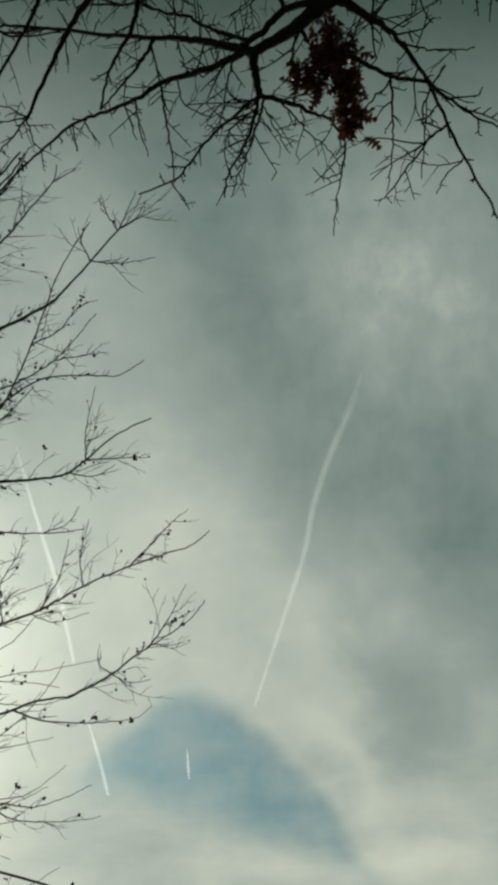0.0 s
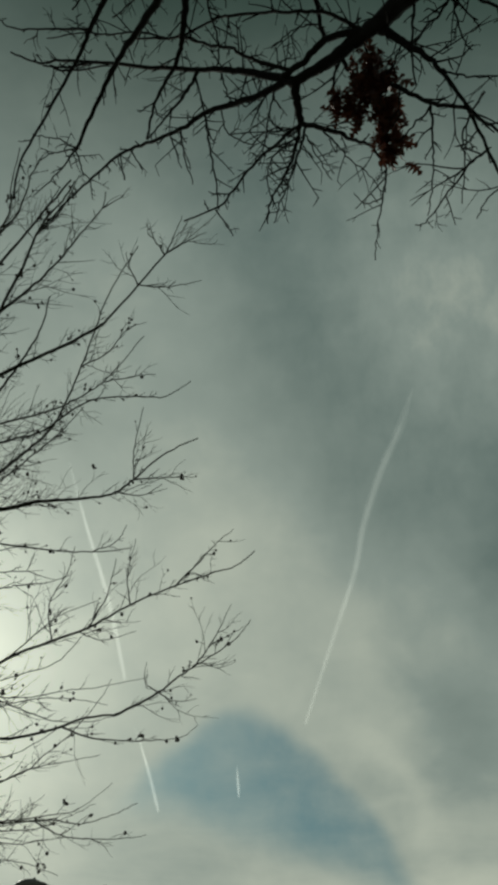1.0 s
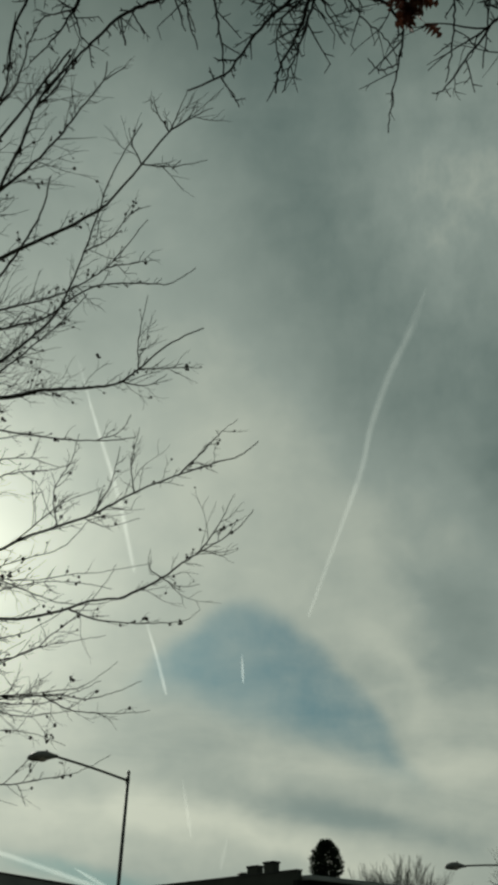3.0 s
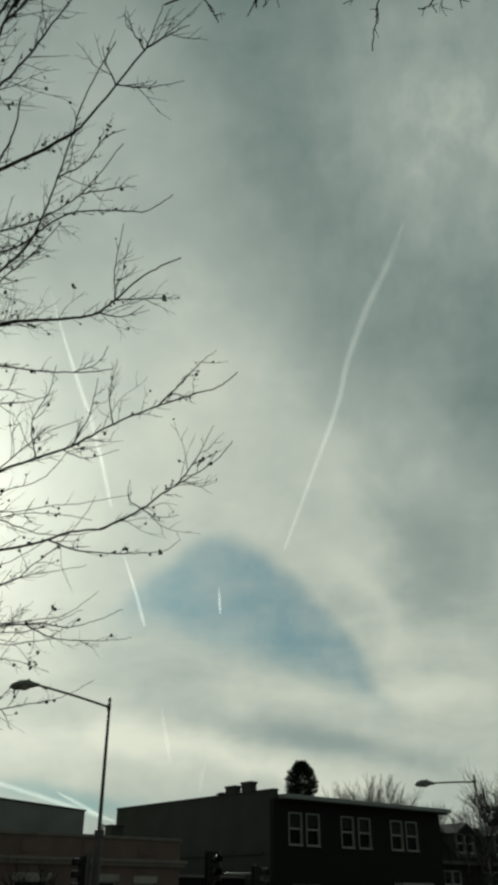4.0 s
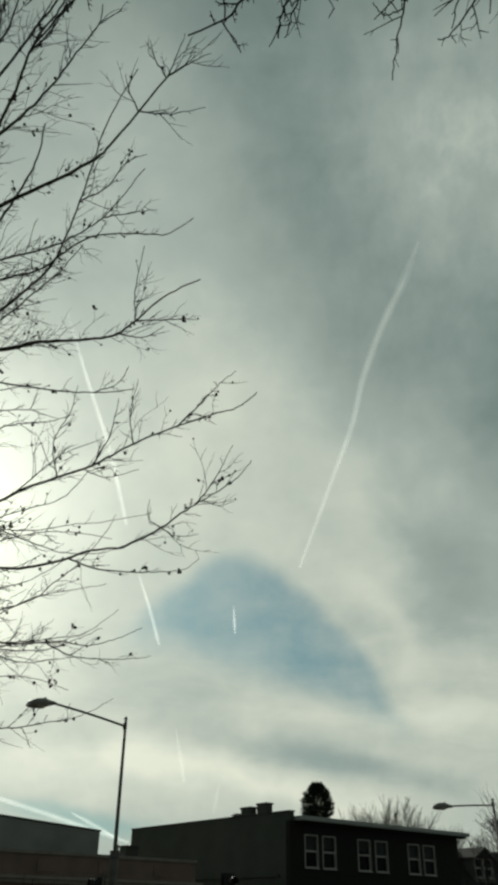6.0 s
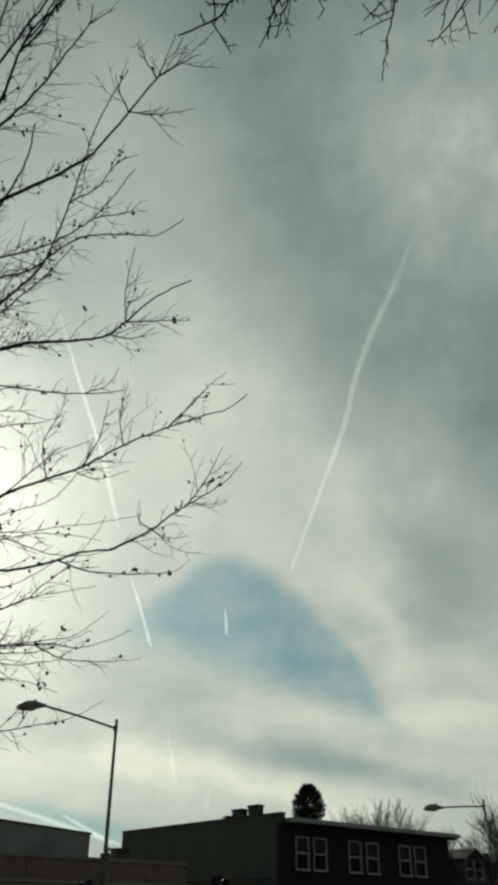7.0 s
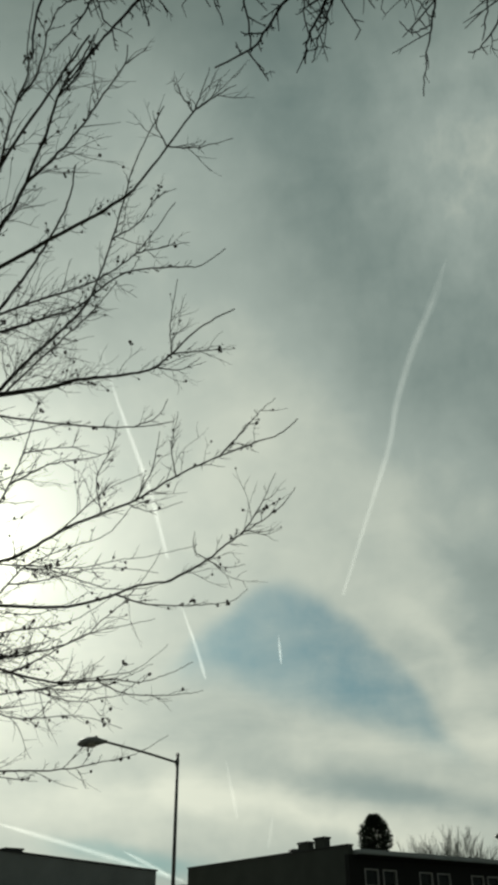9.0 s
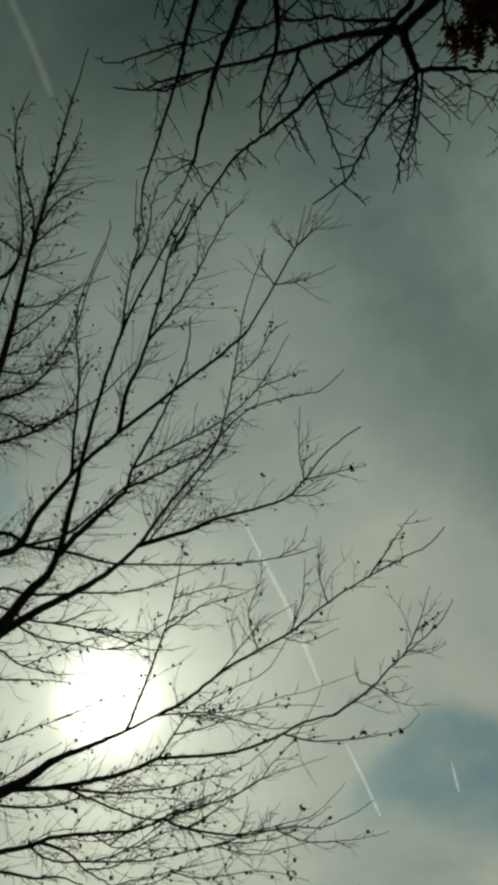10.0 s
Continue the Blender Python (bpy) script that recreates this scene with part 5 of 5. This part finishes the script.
# dead leaves of the oak
def oak_leaf(length, curl, seed):
    """A lobed leaf, cupped and twisted as it dried."""
    r = random.Random(seed)
    bm = bmesh.new()
    n = 11
    left, mid_line, right = [], [], []
    for k in range(n):
        f = k / (n - 1)
        w = length * 0.33 * math.sin(math.pi * min(1, f * 0.94 + 0.06)) ** 0.7 * (1.25 if k % 2 else 0.2) * r.uniform(0.8, 1.2)
        y = length * f
        z = curl * length * (f - 0.4) ** 2 * 1.6
        mid_line.append(bm.verts.new((0, y, z)))
        left.append(bm.verts.new((-w, y + length * 0.05, z + abs(w) * curl * 0.9)))
        right.append(bm.verts.new((w, y + length * 0.05, z + abs(w) * curl * 0.6)))
    for k in range(n - 1):
        bm.faces.new((left[k], mid_line[k], mid_line[k + 1], left[k + 1]))
        bm.faces.new((mid_line[k], right[k], right[k + 1], mid_line[k + 1]))
    tube(bm, [Vector((0, -length * 0.25, 0)), Vector((0, 0, 0)), Vector((0, length * 0.9, curl * length * 0.4))], [0.0022, 0.002, 0.0008], 4)
    return mesh_of("leaf", bm, DRY_LEAF)


leaf_meshes = [oak_leaf(rng.uniform(0.11, 0.19), rng.uniform(0.2, 1.1), k) for k in range(8)]
oo = oak.matrix_world.translation
CLUMPS = ((0.96, 3.19, 8.59, 0.133, 40), (1.03, 3.35, 8.51, 0.133, 36), (0.76, 3.42, 8.51, 0.099, 18), (0.84, 3.5, 8.46, 0.066, 9), (1.06, 3.49, 8.43, 0.088, 24), (1.09, 3.62, 8.36, 0.088, 24), (1.15, 3.73, 8.28, 0.088, 26), (0.66, 3.41, 8.52, 0.066, 9), (0.9, 3.3, 8.55, 0.111, 24))
for cx, cy, cz, spread, count in CLUMPS:
    for _ in range(count):
        p = Vector((cx + rng.gauss(0, spread * 0.55), cy + rng.gauss(0, spread * 0.55), cz + rng.gauss(0, spread * 0.6))) - oo
        lf = new("leaf", rng.choice(leaf_meshes))
        lf.parent = oak
        lf.matrix_basis = Matrix.LocRotScale(p, Euler((rng.uniform(-2.2, -0.9), rng.uniform(-0.7, 0.7), rng.uniform(0, 6.3))), None)


# ---- far trees ----
def bare_tree(name, base, height, spread, seed, label, r=0.14, upright=0.75, levels=5, limbs=6, bark=None, tip=0.007):
    t = thing(name, base, 0, label, "tree")
    bark = bark or FAR_BARK
    g = random.Random(seed)
    trunk = bmesh.new()
    line = spline([(0, 0, 0), (g.uniform(-0.1, 0.1), 0, height * 0.2), (g.uniform(-0.2, 0.2), 0, height * 0.42)], 4)
    tube(trunk, line, list(np.linspace(r, r * 0.6, len(line))), 10, 0.05, g)
    part("trunk", trunk, bark, t, "", True)

    def grow(bm, p, d, ln, rad, lev):
        pts, q = [p], p.copy()
        for _ in range(3):
            d = (d + Vector((g.uniform(-1, 1), g.uniform(-1, 1), g.uniform(-0.5, 1))) * 0.17).normalized()
            q = q + d * ln / 3
            pts.append(q.copy())
        tube(bm, pts, [rad, rad * 0.85, rad * 0.7, rad * 0.55], 4 if lev > 1 else 3)
        if lev:
            for _ in range(g.choice((3, 3, 4))):
                k = g.choice((1, 2, 3, 3))
                side = Vector((g.uniform(-1, 1), g.uniform(-1, 1), g.uniform(-0.3, 0.8)))
                grow(bm, pts[k], (d * upright + side * (1.05 - upright) * 1.3).normalized(), ln * g.uniform(0.55, 0.85), max(rad * 0.6, tip), lev - 1)

    for k in range(limbs):
        bm = bmesh.new()
        a = k / limbs * 2 * math.pi + g.uniform(-0.4, 0.4)
        start = line[g.choice((3, 4, 5, 6, 7, 8))]
        grow(bm, start, Vector((math.cos(a) * spread, math.sin(a) * spread, 1)).normalized(), height * 0.24, r * 0.5, levels)
        part("limb", bm, bark, t)
    return t



def fan_tree(base, top, wide, label):
    """Many ascending limbs that curve out and fork again and again into one broad fan."""
    t = thing("bare_tree", base, 0, label, "tree")
    g = random.Random(2)
    fork = top * 0.42
    part("trunk", tube(bmesh.new(), spline([(0, 0, 0), (0.05, 0, fork * 0.5), (0, 0, fork)], 4), list(np.linspace(0.24, 0.18, 9)), 10, 0.05, g), FAR_BARK, t, "", True)
    root = Vector((0, 0, fork))

    def grow(bm, p, d, ln, r, lev):
        pts, q = [p], p.copy()
        for _ in range(4):
            d = (d + Vector((0, 0, 0.07)) + any_way(g) * 0.09).normalized()
            q = q + d * ln / 4
            pts.append(q.copy())
        tube(bm, pts, [r, r * 0.86, r * 0.72, r * 0.58, r * 0.42], 5 if lev > 1 else 3)
        if lev:
            for k in (1, 2, 2, 3, 3, 4, 4):
                side = d.cross(any_way(g)).normalized()
                grow(bm, pts[k], d + side * g.uniform(0.25, 0.6), ln * g.uniform(0.34, 0.5), max(r * 0.5, 0.0075), lev - 1)

    for k in range(22):
        a, lean = k * 2.4, math.sqrt((k + 0.4) / 22)
        tip = Vector((math.cos(a) * lean * wide, math.sin(a) * lean * wide, (top - fork) * (0.66 + 0.34 * math.sqrt(1 - lean * lean))))
        bm = bmesh.new()
        grow(bm, root, tip.normalized() + Vector((tip.x, tip.y, 0)) * 0.04, tip.length * 0.56, 0.045, 3)
        part("limb", bm, FAR_BARK, t)
    return t


fan_tree((8.95, 70, -0.9), 11.25, 4.9, "pale bare tree with a broad fan of twigs")
bare_tree("bare_tree", (11.9, 76, -0.9), 10.0, 1.0, 8, "low bare tree behind the corner building", 0.15, 0.74, 4, 20, None, 0.009)
bare_tree("bare_tree", (1.6, 72, -0.9), 9.0, 0.8, 12, "low bare tree behind the corner building", 0.13, 0.7)
bare_tree("bare_tree", (10.2, 41, -0.85), 7.6, 0.45, 5, "dark bare street tree before the dormer house", 0.1, 0.74, 3, 5, DARK_BARK)
bare_tree("bare_tree", (-7.5, 33, -0.87), 3.7, 0.8, 33, "small bare street tree before the red building", 0.06, 0.7, 4, 7, DARK_BARK)
bare_tree("bare_tree", (17.2, 62, -0.9), 9.8, 0.8, 15, "bushy bare tree behind the dormer house", 0.2, 0.55, 5, 17, DARK_BARK, 0.013)
bare_tree("bare_tree", (11.9, 40, -0.85), 10.2, 0.3, 25, "slender bare tree by the street", 0.1, 0.88, 4, 5, DARK_BARK)


def pine_tree(base, height, label):
    t = thing("pine_tree", base, 0, label, "tree")
    g = random.Random(9)
    part("trunk", rod((0, 0, 0), (0, 0, height * 0.96), 0.22, 0.04, 10), FAR_BARK, t)
    bm = bmesh.new()
    crown0 = height - 2.95
    for _ in range(2100):
        f = g.random()
        z = crown0 + f * 2.85
        a = g.uniform(0, 2 * math.pi)
        wide = 1.24 * math.sin(math.pi * (0.17 + f * 0.79)) ** 0.75 * (0.88 + 0.16 * math.sin(f * 27 + 1.5 * math.sin(a * 3)))
        rad = wide * math.sqrt(g.uniform(0.08, 1))
        c = Vector((math.cos(a) * rad, math.sin(a) * rad, z))
        out = Vector((math.cos(a), math.sin(a), g.uniform(0.0, 0.9))).normalized()
        for _ in range(4):
            w = (out + Vector((g.uniform(-1, 1), g.uniform(-1, 1), g.uniform(-1, 1))) * 0.6).normalized()
            s = w.orthogonal().normalized() * 0.045
            e = c + w * g.uniform(0.16, 0.36)
            bm.faces.new([bm.verts.new(q) for q in (c - s, c + s, e)])
    part("crown", bm, PINE, t)["kind"] = "stuff"
    for k in range(14):
        z = crown0 + 0.2 + k * 0.17
        a = k * 2.4
        part("branch", rod((0, 0, z), (math.cos(a) * 0.7, math.sin(a) * 0.7, z + 0.25), 0.04, 0.012, 6), FAR_BARK, t)
    return t


pine_tree((3.42, 70, -0.9), 11.85, "dark round-topped pine behind the corner building")


# ---- contrails ----
def contrail(pts, r, fade, density, label):
    """Nested thin shells of ice crystals; a fade below zero spreads the old end and thins it out."""
    c = thing("contrail", pts[-1], 0, label, "contrail", "contrails in the sky")
    o = Vector(pts[-1])
    line = spline([Vector(p) - o for p in pts], 10)
    n = len(line) - 1
    g = random.Random(int(r * 100))
    ice.setdefault(density, ice_trail(density))
    for k, s in enumerate((1.25, 0.7)):
        if fade > 0:
            own = line
            radii = [r * s * min(1.0, 0.12 + i / n / fade) * (1 if i < n - 1 else 0.6) * g.uniform(0.97, 1.03) for i in range(n + 1)]
        else:
            own = line[int(n * -fade * k / 2):]
            e = len(own) - 1
            radii = [r * s * min(1.0, 0.05 + i / e * 7) * (1.05 - 0.62 * (i / e) ** 2) * g.uniform(0.95, 1.05) for i in range(e + 1)]
        ob = part("ice_shell", tube(bmesh.new(), own, radii, 16), ice[density], c, "", True)
        ob.visible_shadow = False
    return c


TRAILS = [
    ([(421.1, 1778.3, 1707.6), (381.3, 1862.6, 1625.0), (320.1, 1956.6, 1524.5), (266.1, 2054.5, 1401.1), (238.5, 2125.3, 1296.4), (170.7, 2221.4, 1135.9), (77.5, 2327.3, 911.5)], 10.4, -0.25, 0.043, "long soft white contrail fading into high cloud"),
    ([(-601.3, 1882.9, 1532.5), (-554.2, 2004.5, 1389.2), (-488.1, 2135.2, 1207.0), (-437.6, 2243.7, 1013.8)], 5.6, 0.5, 0.085, "long straight white contrail behind bare branches"),
    ([(-405.9, 2297.5, 900.1), (-363.9, 2345.8, 786.1), (-334.4, 2379.5, 691.9)], 4.8, 0.6, 0.1, "bright white contrail tapering to a point"),
    ([(-118.5, 2363.1, 809.0), (-113.5, 2388.7, 730.8)], 3.6, 0.5, 0.13, "short bright contrail in the blue gap"),
    ([(-279.6, 2438.8, 475.3), (-249.4, 2465.8, 330.0)], 5.1, 0.5, 0.034, "faint thin contrail low in the sky"),
    ([(-150.6, 2473.1, 335.3), (-166.4, 2481.8, 253.5)], 5.1, 0.5, 0.026, "faint short contrail above the roofs"),
    ([(-905.6, 2309.0, 315.5), (-679.7, 2392.2, 257.4), (-545.7, 2429.9, 220.4), (-392.8, 2462.8, 176.7)], 6.0, 0.2, 0.09, "slanting white contrail low over the roofs"),
    ([(-550.7, 2426.3, 246.1), (-431.4, 2455.4, 189.2)], 5.1, 0.4, 0.11, "short slanting contrail low over the roofs"),
    ([(-782.3, 604.1, 2298.0), (-782.8, 667.9, 2280.1), (-776.9, 789.0, 2243.1), (-775.5, 900.9, 2201.0)], 11.0, 0.3, 0.03, "faint wide contrail high in grey cloud"),
]
for pts, r, fade, density, label in TRAILS:
    contrail(pts, r, fade, density, label)
